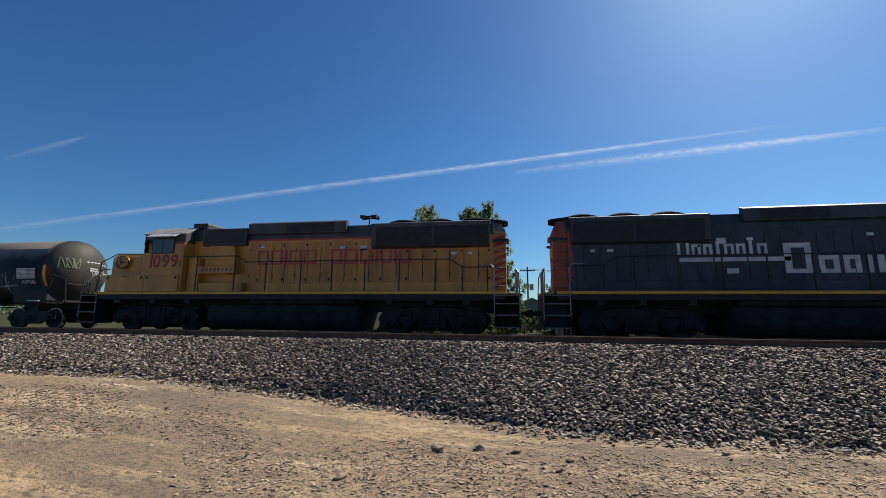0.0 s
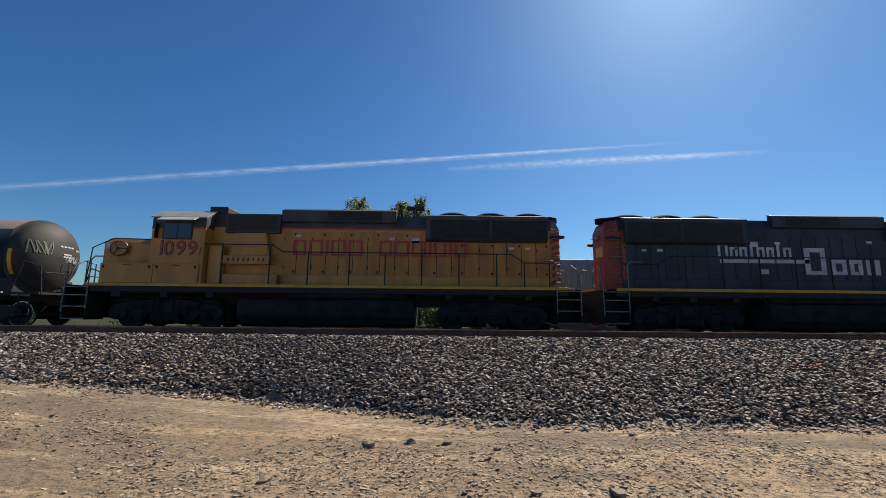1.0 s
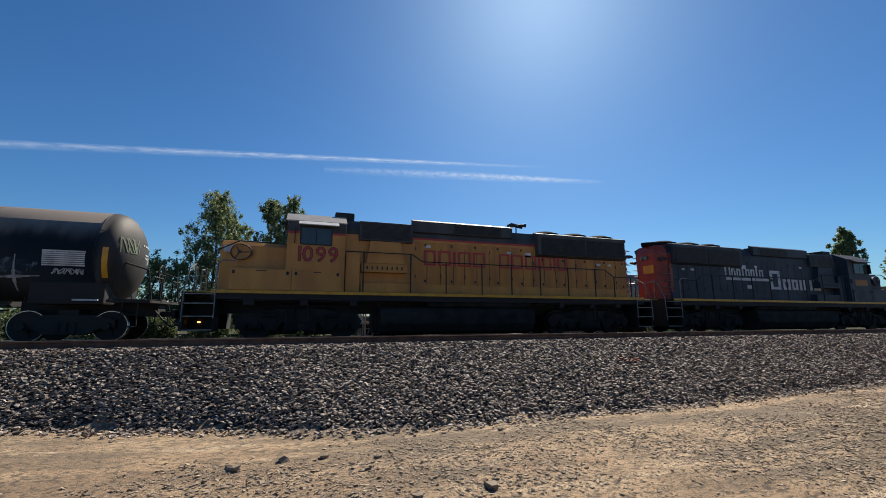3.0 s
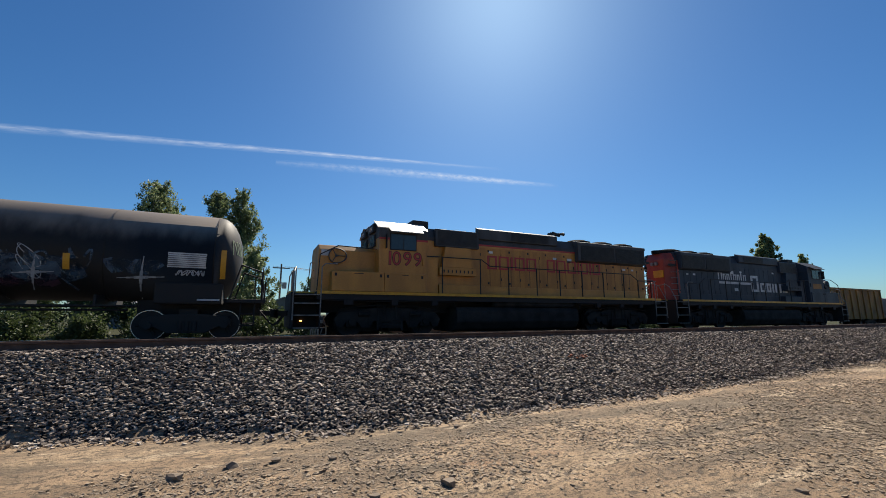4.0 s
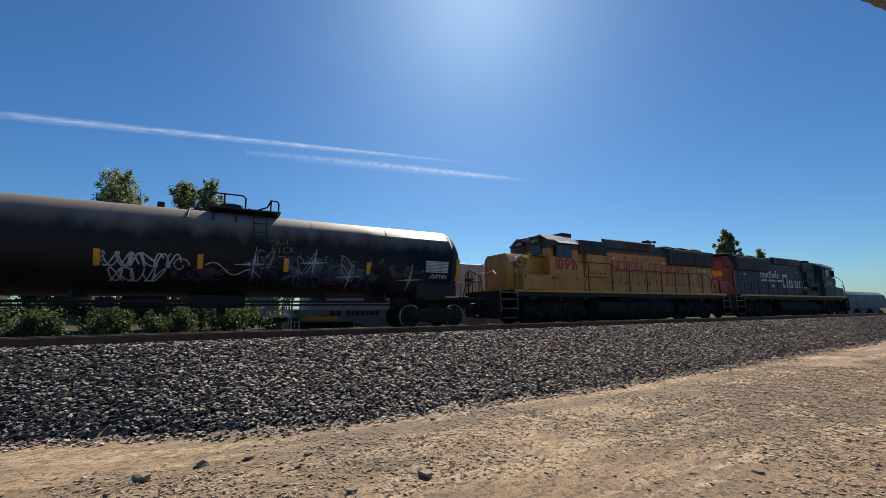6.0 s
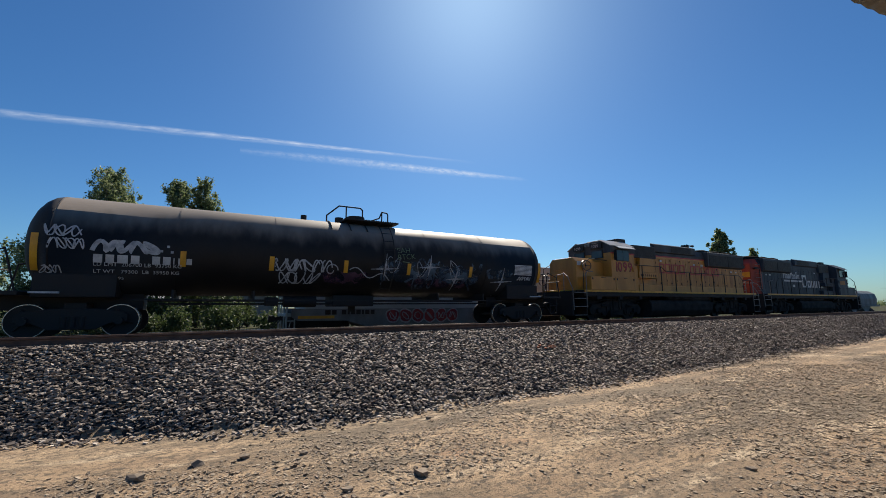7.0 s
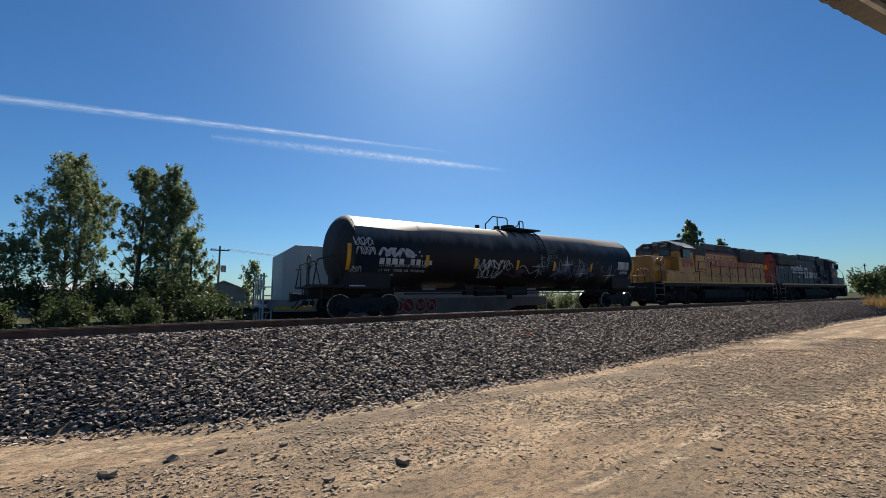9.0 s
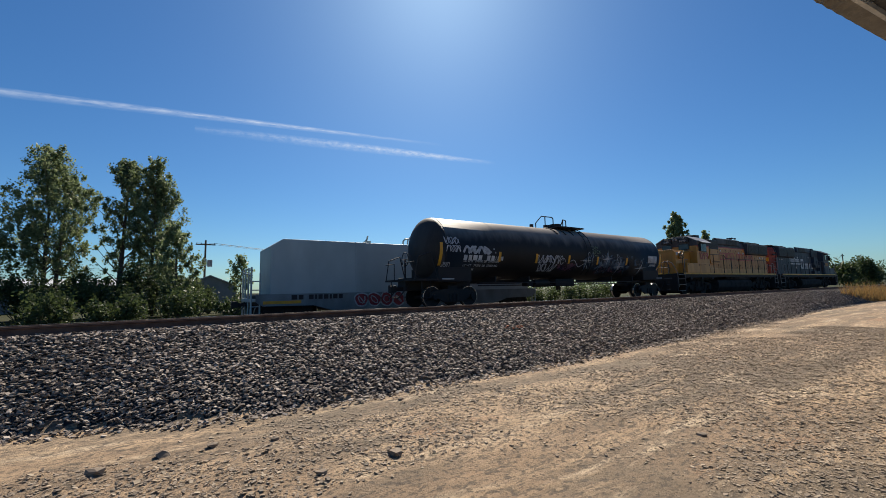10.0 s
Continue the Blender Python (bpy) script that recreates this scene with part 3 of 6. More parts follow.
def locomotive(label, m, side, body, deep, upper, nose_mat, roof, stripe, rail_mat, end_mat):
    """Four-axle diesel road locomotive; cab towards -x, its flank towards the lane on `side`."""
    L = empty("diesel_locomotive", m, label, "locomotive", "locomotives")
    part("underframe", box(nb(), -8.4, 8.4, -1.46, 1.46, 1.32, 1.58, 0.01), BLACK, L, "black underframe sill")
    part("walkway", box(nb(), -9.25, 9.25, -1.0, 1.0, 1.40, 1.60), BLACK, L)
    part("centre_sill", box(nb(), -9.0, 9.0, -0.45, 0.45, 0.85, 1.42, 0.02), BLACK, L)
    for s in (-1, 1):
        part("edge_stripe", box(nb(), -8.4, 8.4, s * 1.485 - 0.02, s * 1.485 + 0.02, 1.57, 1.685, 0.006), stripe, L, "yellow stripe along the walkway edge")
        part("walkway_plate", box(nb(), -8.4, 8.4, min(s * 0.9, s * 1.46), max(s * 0.9, s * 1.46), 1.585, 1.665), BLACK, L)
    # nose with a sloped top and a wheel-shaped bell guard
    bm = nb()
    prism(bm, [(-0.95, 1.66), (0.95, 1.66), (0.95, 3.2), (0.72, 3.42), (-0.72, 3.42), (-0.95, 3.2)], -8.35, -6.6, "x", 0.04)
    nose = part("nose", bm, nose_mat, L, "short low nose")
    for s in (-1, 1):
        bm = nb()
        rod(bm, (-7.72, s * 0.95, 2.98), (-7.72, s * 1.05, 2.98), 0.27, 24)
        part("hand_brake_recess", bm, nose_mat, nose)
        bm = nb()
        bmesh.ops.create_uvsphere(bm, u_segments=8, v_segments=4, radius=0.05, matrix=Matrix.Translation((-7.72, s * 1.08, 2.98)))
        ring = [(-7.72 + 0.27 * math.cos(a), s * 1.09, 2.98 + 0.27 * math.sin(a)) for a in [k * math.pi / 10 for k in range(21)]]
        tube(bm, ring, 0.018, 6)
        for k in range(3):
            a = k * 2.094
            rod(bm, (-7.72, s * 1.09, 2.98), (-7.72 + 0.27 * math.cos(a), s * 1.09, 2.98 + 0.27 * math.sin(a)), 0.014, 6)
        part("hand_brake_wheel", bm, GREY, nose)
        part("notice_plate", box(nb(), -8.25, -7.9, s * 0.955 - 0.004, s * 0.955 + 0.004, 2.98, 3.2), WHITE, nose)
    for z in (2.2, 2.5, 2.8):
        part("grab_iron", box(nb(), -8.38, -8.345, 0.1, 0.6, z, z + 0.04), deep, nose)
    # cab
    prof = [(-1.48, 1.66), (1.48, 1.66), (1.48, 3.95), (-1.48, 3.95)]
    cab = part("cab", prism(nb(), prof, -6.65, -4.75, "x", 0.025), body, L, "crew cab side")
    prof = [(-1.485, 3.72), (1.485, 3.72), (1.485, 4.06), (0.85, 4.34), (-0.85, 4.34), (-1.485, 4.06)]
    part("cab_top", prism(nb(), prof, -6.66, -4.74, "x", 0.03), upper, cab)
    for s in (-1, 1):
        # sloped roof edge, bright in the sun; the yellow cab's glare is in its colour
        prof = [(s * 1.50, 4.05), (s * 0.84, 4.345), (s * 0.84, 4.37), (s * 1.505, 4.08)]
        part("roof_slope", prism(nb(), prof, -6.70, -4.72, "x"), roof, cab, "sloping cab roof panel")
        prof = [(s * 1.5, 4.05), (s * 1.78, 3.93), (s * 1.785, 3.95), (s * 1.5, 4.075)]
        # the yellow cab's sun shade is white: its sunlit look is in the colour
        part("sun_shade", prism(nb(), prof, -6.3, -5.0, "x"), WHITE if body is YELLOW else roof, cab, "fold-down sun shade over the cab window")
        part("red_stripe", box(nb(), -6.66, -4.74, s * 1.484 - 0.004, s * 1.484 + 0.004, 3.66, 3.735), REDTRIM if body is YELLOW else upper, cab)
        w = part("window_frame", box(nb(), -6.25, -5.2, s * 1.49 - 0.02, s * 1.49 + 0.02, 3.27, 3.93, 0.015), DARK, cab, "black side window frame")
        for k in (-6.21, -5.71):
            part("window_pane", box(nb(), k, k + 0.47, s * 1.512 - 0.004, s * 1.512 + 0.004, 3.31, 3.89), TINT, w, "dark glass pane")
        part("wind_deflector", box(nb(), -6.42, -6.40, min(s * 1.5, s * 1.68), max(s * 1.5, s * 1.68), 3.3, 3.85), DARK, cab)
        part("cab_latch", box(nb(), -4.95, -4.86, s * 1.5 - 0.03, s * 1.5 + 0.03, 2.72, 2.98, 0.01), body, cab)
        # equipment boxes below the cab
        for a, b in ((-7.9, -6.45), (-6.43, -4.85)):
            d = part("equipment_box", box(nb(), a, b, min(s * 0.9, s * 1.525), max(s * 0.9, s * 1.525), 1.69, 2.38, 0.015), body, L, "side equipment box")
            for k in (a + 0.12, b - 0.12):
                part("latch", box(nb(), k - 0.04, k + 0.04, s * 1.53 - 0.006, s * 1.53 + 0.006, 2.2, 2.31), DARK, d)
            bm = nb()
            box(bm, (a + b) / 2 - 0.12, (a + b) / 2 + 0.12, s * 1.53 - 0.005, s * 1.53 + 0.005, 2.30, 2.325)
            part("handle", bm, DARK, d)
    # front windows and number boards
    for y in (-0.62, 0.62):
        fw = part("window_frame", box(nb(), -6.69, -6.65, y - 0.38, y + 0.38, 3.46, 3.92, 0.01), DARK, cab)
        part("window_pane", box(nb(), -6.70, -6.69, y - 0.34, y + 0.34, 3.50, 3.88), TINT, fw)
        board = part("number_board", box(nb(), -6.74, -6.62, y - 0.38, y + 0.38, 4.0, 4.24, 0.01), DARK, cab, "black number board")
        if side < 0:
            writing("numerals", "1099", 0.24, WHITE, board, pose(-6.745, y + 0.29, 4.04, 90, 0, -90), "white numerals")
    for y in (-0.1, 0.1):
        part("headlight", rod(nb(), (-6.72, y, 4.22), (-6.64, y, 4.22), 0.08, 14), STEEL, cab)
    bm = nb()
    box(bm, -6.2, -5.2, -0.5, 0.5, 4.32, 4.44, 0.03)
    part("roof_hatch", bm, GREY, cab)
    bm = nb()
    box(bm, -5.1, -4.4, -0.75, 0.6, 4.3, 4.56, 0.06)
    part("air_conditioner", bm, DARK, cab, "rooftop air conditioner")
    # long hood
    prof = [(-0.95, 1.66), (0.95, 1.66), (0.95, 3.98), (0.80, 4.28), (-0.80, 4.28), (-0.95, 3.98)]
    hood = part("long_hood", prism(nb(), prof, -4.75, 8.30, "x", 0.02), body, L, "long engine hood")
    prof = [(-0.956, 3.86), (-0.956, 3.99), (-0.81, 4.29), (0.81, 4.29), (0.956, 3.99), (0.956, 3.86)]
    part("hood_roof", prism(nb(), prof, -4.77, 8.31, "x"), upper, hood, "grey hood roof")
    # the hood's end, its corners cut off at an angle
    plan = [(8.29, -0.945), (8.40, -0.55), (8.40, 0.55), (8.29, 0.945)]
    for name, z0, z1, mt, lab in (("hood_end", 1.68, 3.98, end_mat, "painted hood end with angled corners"), ("end_cap", 3.98, 4.26, upper if body is YELLOW else end_mat, "")):
        bm = nb()
        lo, hi = [bm.verts.new((x, y, z0)) for x, y in plan], [bm.verts.new((x if z1 < 4 else x - 0.03, y * (1.0 if z1 < 4 else 0.9), z1)) for x, y in plan]
        bm.faces.new(lo[::-1])
        bm.faces.new(hi)
        for k in range(4):
            bm.faces.new((lo[k], lo[(k + 1) % 4], hi[(k + 1) % 4], hi[k]))
        part(name, bm, mt, hood, lab)
    for s in (-1, 1):
        part("stripe", box(nb(), -2.3, 3.5, s * 0.958 - 0.004, s * 0.958 + 0.004, 3.80, 3.87), REDTRIM if body is YELLOW else upper, hood)
        # blower grille behind the cab
        g = part("blower_housing", box(nb(), -4.25, -2.25, min(s * 0.8, s * 1.12), max(s * 0.8, s * 1.12), 3.62, 4.26, 0.03), upper, hood)
        bm = nb()
        for k in range(16):
            z = 3.68 + k * 0.034
            box(bm, -4.15, -2.35, min(s * 1.115, s * 1.13), max(s * 1.115, s * 1.13), z, z + 0.022)
        part("blower_grille", bm, DARK, g, "black intake louvres")
        # recess, sand box and battery boxes behind the cab
        part("blower_duct", prism(nb(), [(-3.85, 3.6), (-2.72, 3.6), (-2.55, 2.75), (-3.98, 2.75)], s * 0.95, s * 1.2, "y", 0.02), body, hood, "sloped blower duct")
        bb = part("battery_box", box(nb(), -4.15, -2.5, min(s * 0.95, s * 1.3), max(s * 0.95, s * 1.3), 2.42, 2.74, 0.015), body, hood)
        for k in range(8):
            part("vent", box(nb(), -3.98 + k * 0.18, -3.93 + k * 0.18, s * 1.305 - 0.006, s * 1.305 + 0.006, 2.52, 2.64), DARK, bb)
        part("step_locker", box(nb(), -4.7, -4.2, min(s * 0.95, s * 1.25), max(s * 0.95, s * 1.25), 1.69, 3.1, 0.02), body, hood)
        part("floor_locker", box(nb(), -4.15, -2.2, min(s * 0.95, s * 1.25), max(s * 0.95, s * 1.25), 1.69, 2.05, 0.02), body, hood)
        # dynamic brake blister with its dark intake
        bl = part("brake_blister", prism(nb(), [(s * 0.8, 4.0), (s * 1.04, 4.06), (s * 1.04, 4.40), (s * 0.8, 4.48)], -2.25, 2.32, "x", 0.02), upper, hood)
        bm = nb()
        for k in range(8):
            z = 4.09 + k * 0.036
            box(bm, -0.45, 1.75, min(s * 1.035, s * 1.055), max(s * 1.035, s * 1.055), z, z + 0.024)
        part("brake_grille", bm, DARK, bl)
        # flared radiator with two mesh panels
        rd = part("radiator", prism(nb(), [(s * 0.9, 3.34), (s * 1.18, 3.44), (s * 1.2, 4.2), (s * 0.9, 4.3)], 3.5, 8.27, "x", 0.015), upper, hood, "flared radiator section")
        part("radiator_cap", prism(nb(), [(s * 0.85, 4.18), (s * 1.215, 4.14), (s * 1.215, 4.25), (s * 0.85, 4.33)], 3.48, 8.285, "x"), upper, rd)
        for a, b in ((3.68, 5.98), (6.08, 8.22)):
            fr = part("radiator_panel", box(nb(), a, b, s * 1.192 - 0.012, s * 1.192 + 0.016, 3.46, 4.13, 0.01), DARK, rd, "black radiator mesh panel")
            bm = nb()
            for k in range(14):
                z = 3.5 + k * 0.045
                box(bm, a + 0.04, b - 0.04, min(s * 1.2, s * 1.216), max(s * 1.2, s * 1.216), z, z + 0.012)
            part("louvres", bm, DARK, fr)
        part("door_backing", box(nb(), -2.12, 8.26, s * 0.951 - 0.003, s * 0.951 + 0.003, 2.06, 3.36), DARK, hood)
        # hood doors, each a thin plate with hinges and a latch
        x = -2.12
        k = 0
        while x < 8.2:
            w = 0.58 if k % 3 else 0.5
            top = 3.72 if x < 3.3 else 3.36
            d = part("hood_door", box(nb(), x, x + w - 0.026, s * 0.953 - 0.004, s * 0.953 + 0.014, 2.06, top, 0.005), DOORYELLOW if body is YELLOW else deep, hood)
            if k % 2 == 0:
                for z in (2.14, top - 0.16):
                    bm = nb()
                    box(bm, x + w - 0.13, x + w - 0.06, s * 0.968 - 0.008, s * 0.968 + 0.008, z, z + 0.09)
                    part("latch", bm, DARK, d)
                for z in (2.3, top - 0.35):
                    part("hinge", box(nb(), x + 0.0, x + 0.03, s * 0.968 - 0.006, s * 0.968 + 0.006, z, z + 0.12), DARK, d)
            x += w
            k += 1
        part("hood_skirt", box(nb(), -2.15, 8.3, s * 0.96 - 0.03, s * 0.96 + 0.03, 1.67, 2.03, 0.012), body, hood)
        for a, z, w, h in ((-1.7, 3.5, 0.22, 0.1), (2.05, 3.42, 0.22, 0.1), (2.95, 3.32, 0.3, 0.2), (6.75, 3.1, 0.22, 0.1), (7.4, 3.1, 0.18, 0.09), (5.2, 1.8, 0.6, 0.1)):
            part("notice_plate", box(nb(), a, a + w, s * 0.972 - 0.004, s * 0.972 + 0.006, z, z + h), WHITE, hood, "small white notice plate")
    for x in (4.57, 6.14, 7.7):
        bm = nb()
        rod(bm, (x, 0, 4.27), (x, 0, 4.42), 0.72, 28)
        rod(bm, (x, 0, 4.41), (x, 0, 4.50), 0.71, 28, 0.45)
        part("radiator_fan", bm, FANBLACK, hood, "round roof fan")
    part("exhaust_stack", box(nb(), 0.2, 1.2, -0.22, 0.22, 4.28, 4.52, 0.03), DARK, hood)
    bm = nb()
    rod(bm, (3.0, -0.2, 4.28), (3.0, -0.2, 4.72), 0.03, 8)
    for dy in (-0.16, 0.0, 0.16):
        for d, ln in ((-1, 0.34), (1, 0.40)):
            if dy == 0 and d > 0:
                continue
            rod(bm, (3.0, -0.2 + dy, 4.72), (3.0 + d * ln, -0.2 + dy, 4.72), 0.03, 10, 0.09)
    if body is YELLOW:
        part("air_horn", bm, DARK, hood, "multi-chime air horn")
    else:
        bm.free()
    if body is YELLOW:
        for side_y in (-1, 1):
            for k in range(8):
                z = 1.78 + k * 0.26
                bm = nb()
                q = [(8.302, side_y * 0.925, z), (8.392, side_y * 0.60, z + 0.2), (8.392, side_y * 0.60, z + 0.32), (8.302, side_y * 0.925, z + 0.12)]
                near = [bm.verts.new((a, b + side_y * 0.006, c)) for a, b, c in q]
                far = [bm.verts.new((a + 0.006, b + side_y * 0.014, c)) for a, b, c in q]
                bm.faces.new(near[::-1])
                bm.faces.new(far)
                for e in range(4):
                    bm.faces.new((near[e], near[(e + 1) % 4], far[(e + 1) % 4], far[e]))
                part("chevron", bm, REDTRIM, hood, "red warning chevron")
    # hood end fittings
    for y in (-0.12, 0.12):
        part("rear_headlight", rod(nb(), (8.38, y, 3.75), (8.47, y, 3.75), 0.1, 14), STEEL, hood)
    for side_y in (-1, 1):
        part("class_lamp", rod(nb(), (8.33, side_y * 0.8, 3.62), (8.375, side_y * 0.93, 3.62), 0.07, 14), DARK, hood, "black lamp housing")
        for z in [1.9 + 0.33 * k for k in range(7)]:
            bm = nb()
            tube(bm, [(8.34, side_y * 0.78, z), (8.38, side_y * 0.88, z), (8.325, side_y * 1.02, z), (8.30, side_y * 0.93, z)], 0.014, 6)
            part("grab_iron", bm, STEEL, hood, "pale steel grab iron")
    # fuel tank, air reservoirs, trucks
    prof = [(-1.3, 1.08), (1.3, 1.08), (1.42, 0.9), (1.42, 0.5), (1.2, 0.2), (0.9, 0.1), (-0.9, 0.1), (-1.2, 0.2), (-1.42, 0.5), (-1.42, 0.9)]
    part("fuel_tank", prism(nb(), prof, -3.45, 3.1, "x", 0.05), DUSTY, L, "dusty black fuel tank")
    for s in (-1, 1):
        bm = nb()
        rod(bm, (-1.7, s * 1.22, 1.24), (2.9, s * 1.22, 1.24), 0.15, 18)
        part("air_reservoir", bm, DUSTY, L, "long air reservoir", True)
        bm = nb()
        tube(bm, [(-8.0, s * 1.38, 1.28), (-3.6, s * 1.38, 1.28), (-3.5, s * 1.38, 1.1)], 0.025, 6)
        part("pipe", bm, BLACK, L)
        bm = nb()
        tube(bm, [(3.2, s * 1.38, 1.1), (3.3, s * 1.38, 1.28), (8.2, s * 1.38, 1.28)], 0.025, 6)
        part("pipe", bm, BLACK, L)
        for x in (-7.4, -4.4, 4.4, 7.4, 6.0, -6.0):
            part("sill_bracket", box(nb(), x - 0.12, x + 0.12, s * 1.4 - 0.06, s * 1.4 + 0.06, 1.12, 1.36, 0.01), BLACK, L)
    for x in (-5.85, 5.85):
        loco_truck(L, x)
    # end platforms, steps and pilots
    for d in (-1, 1):
        e = part("pilot", box(nb(), min(d * 9.2, d * 9.32), max(d * 9.2, d * 9.32), -1.4, 1.4, 0.32, 1.62, 0.02), BLACK, L, "black pilot plate")
        part("platform_edge", box(nb(), min(d * 8.4, d * 9.34), max(d * 8.4, d * 9.34), -0.62, 0.62, 1.60, 1.685, 0.01), stripe, e)
        coupler(L, d * 9.8, d)
        for s in (-1, 1):
            st = part("step_well", box(nb(), d * 8.42 - 0.02, d * 8.42 + 0.02, min(s * 0.7, s * 1.48), max(s * 0.7, s * 1.48), 0.3, 1.6), BLACK, L)
            part("step_side", box(nb(), min(d * 8.42, d * 9.3), max(d * 8.42, d * 9.3), s * 0.72 - 0.015, s * 0.72 + 0.015, 0.3, 1.6), nose_mat if body is not YELLOW else BLACK, st)
            for k, z in enumerate((0.32, 0.74, 1.14, 1.5)):
                part("step", box(nb(), min(d * 8.45, d * 9.26), max(d * 8.45, d * 9.26), min(s * 0.78, s * 1.46), max(s * 0.78, s * 1.46), z, z + 0.035), BLACK, st)
                part("step_edge", box(nb(), min(d * 8.45, d * 9.26), max(d * 8.45, d * 9.26), s * 1.47 - 0.012, s * 1.47 + 0.012, z + 0.004, z + 0.04), STEEL, st, "pale worn step edge")
            if body is YELLOW and d < 0:
                part("step_lamp", box(nb(), -9.0, -8.92, min(s * 0.735, s * 0.76), max(s * 0.735, s * 0.76), 0.55, 0.59), LAMP, st, "small amber step lamp")
            bm = nb()
            tube(bm, [(d * 8.42, s * 1.5, 0.7), (d * 8.42, s * 1.5, 2.5), (d * 8.3, s * 1.5, 2.62), (d * 7.9, s * 1.5, 2.62)], 0.022, 8)
            tube(bm, [(d * 9.3, s * 1.46, 0.6), (d * 9.3, s * 1.42, 1.7), (d * 9.28, s * 1.1, 2.35), (d * 9.2, s * 0.75, 2.55), (d * 9.2, s * 0.75, 1.6)], 0.022, 8)
            tube(bm, [(d * 9.25, s * 0.75, 2.5), (d * 9.25, s * 0.3, 2.45), (d * 9.25, s * 0.3, 1.6)], 0.022, 8)
            part("handrail", bm, STEEL, st, "pale steel handrail")
    # side handrails on posts
    for s in (-1, 1):
        bm = nb()
        tube(bm, [(-4.75, s * 1.46, 3.12), (-2.35, s * 1.46, 3.12), (-1.95, s * 1.46, 2.86), (6.75, s * 1.46, 2.86), (7.25, s * 1.46, 2.55), (8.35, s * 1.46, 2.55)], 0.02, 8)
        part("side_rail", bm, rail_mat, L)
        bm = nb()
        tube(bm, [(-6.66, s * 1.2, 3.3), (-7.7, s * 1.3, 3.32), (-8.35, s * 1.42, 2.95), (-8.42, s * 1.46, 1.7)], 0.02, 8)
        part("side_rail", bm, rail_mat, L)
        for x, z in ((-4.1, 3.12), (-2.4, 3.12), (-0.98, 2.86), (0.6, 2.86), (1.98, 2.86), (3.38, 2.86), (4.78, 2.86), (6.2, 2.86), (7.25, 2.55), (8.2, 2.55)):
            part("rail_post", rod(nb(), (x, s * 1.46, 1.5), (x, s * 1.46, z + 0.02), 0.026, 8), rail_mat, L)
    return L


BODY_X = ((-9.8, -8.35, -7.72, -6.65, -4.75, -1.78, 3.1, 6.86, 8.28, 8.42, 9.32, 9.8), (-9.8, -8.5, -7.9, -6.42, -4.5, -1.5, 3.05, 6.64, 7.98, 8.66, 9.04, 9.42))
BODY_Z = ((0, 1.2, 1.63, 2.25, 3.93, 4.27, 4.5, 5.0), (0, 1.2, 1.54, 2.17, 3.82, 4.25, 4.54, 5.0))


def set_proportions(L):
    """Brings the body's lengths and heights to those of this type of locomotive; the trucks stay."""
    for o in L.children_recursive:
        if o.type != "MESH" or "truck" in (o.parent.name.split(".")[0], o.name.split(".")[0]) or o.name.startswith(("tyre", "wheelset", "leaf_spring")):
            continue
        if o.location.length > 0:
            o.location = (np.interp(o.location.x, *BODY_X), o.location.y, np.interp(o.location.z, *BODY_Z))
            continue
        co = np.empty(len(o.data.vertices) * 3)
        o.data.vertices.foreach_get("co", co)
        co = co.reshape(-1, 3)
        steps = o.name.startswith(("step_well", "step_side", "step_edge", "step_lamp", "handrail")) or o.name.split(".")[0] == "step"
        x = co[:, 0] - 0.28 * (co[:, 0] > 0) if steps else np.interp(co[:, 0], *BODY_X)
        co[:, 0], co[:, 2] = x, np.interp(co[:, 2], *BODY_Z)
        o.data.vertices.foreach_set("co", co.ravel())
        o.data.update()


def yellow_locomotive():
    L = locomotive("yellow diesel locomotive with grey roof and red lettering", pose(-8.4, YC, RAIL), -1, YELLOW, YELLOW, GREY, YELLOW, ROOFGREY, ORANGE, DARK, YELLOW)
    for i, ch in enumerate("1099"):
        w = 0.24 if ch == "1" else 0.40
        x = (-6.42, -6.16, -5.74, -5.33)[i]
        n = writing("numeral", ch, 0.74, REDTRIM, L, face_pose(x, -1, 1.492, 2.70), "red cab numeral", -0.004)
        writing("outline", ch, 0.74, DARK, L, face_pose(x, -1, 1.486, 2.70), "dark numeral outline", 0.016)
    letter_blocks(L, -1, -1.78, 2.80, [0.52, 0.56, 0.11, 0.58, 0.58, -0.55, 0.50, 0.58, 0.56, 0.11, 0.46, 0.11, 0.52], 0.60, REDTRIM, 0.972, True, "red painted company sign block")
    set_proportions(L)
    return L


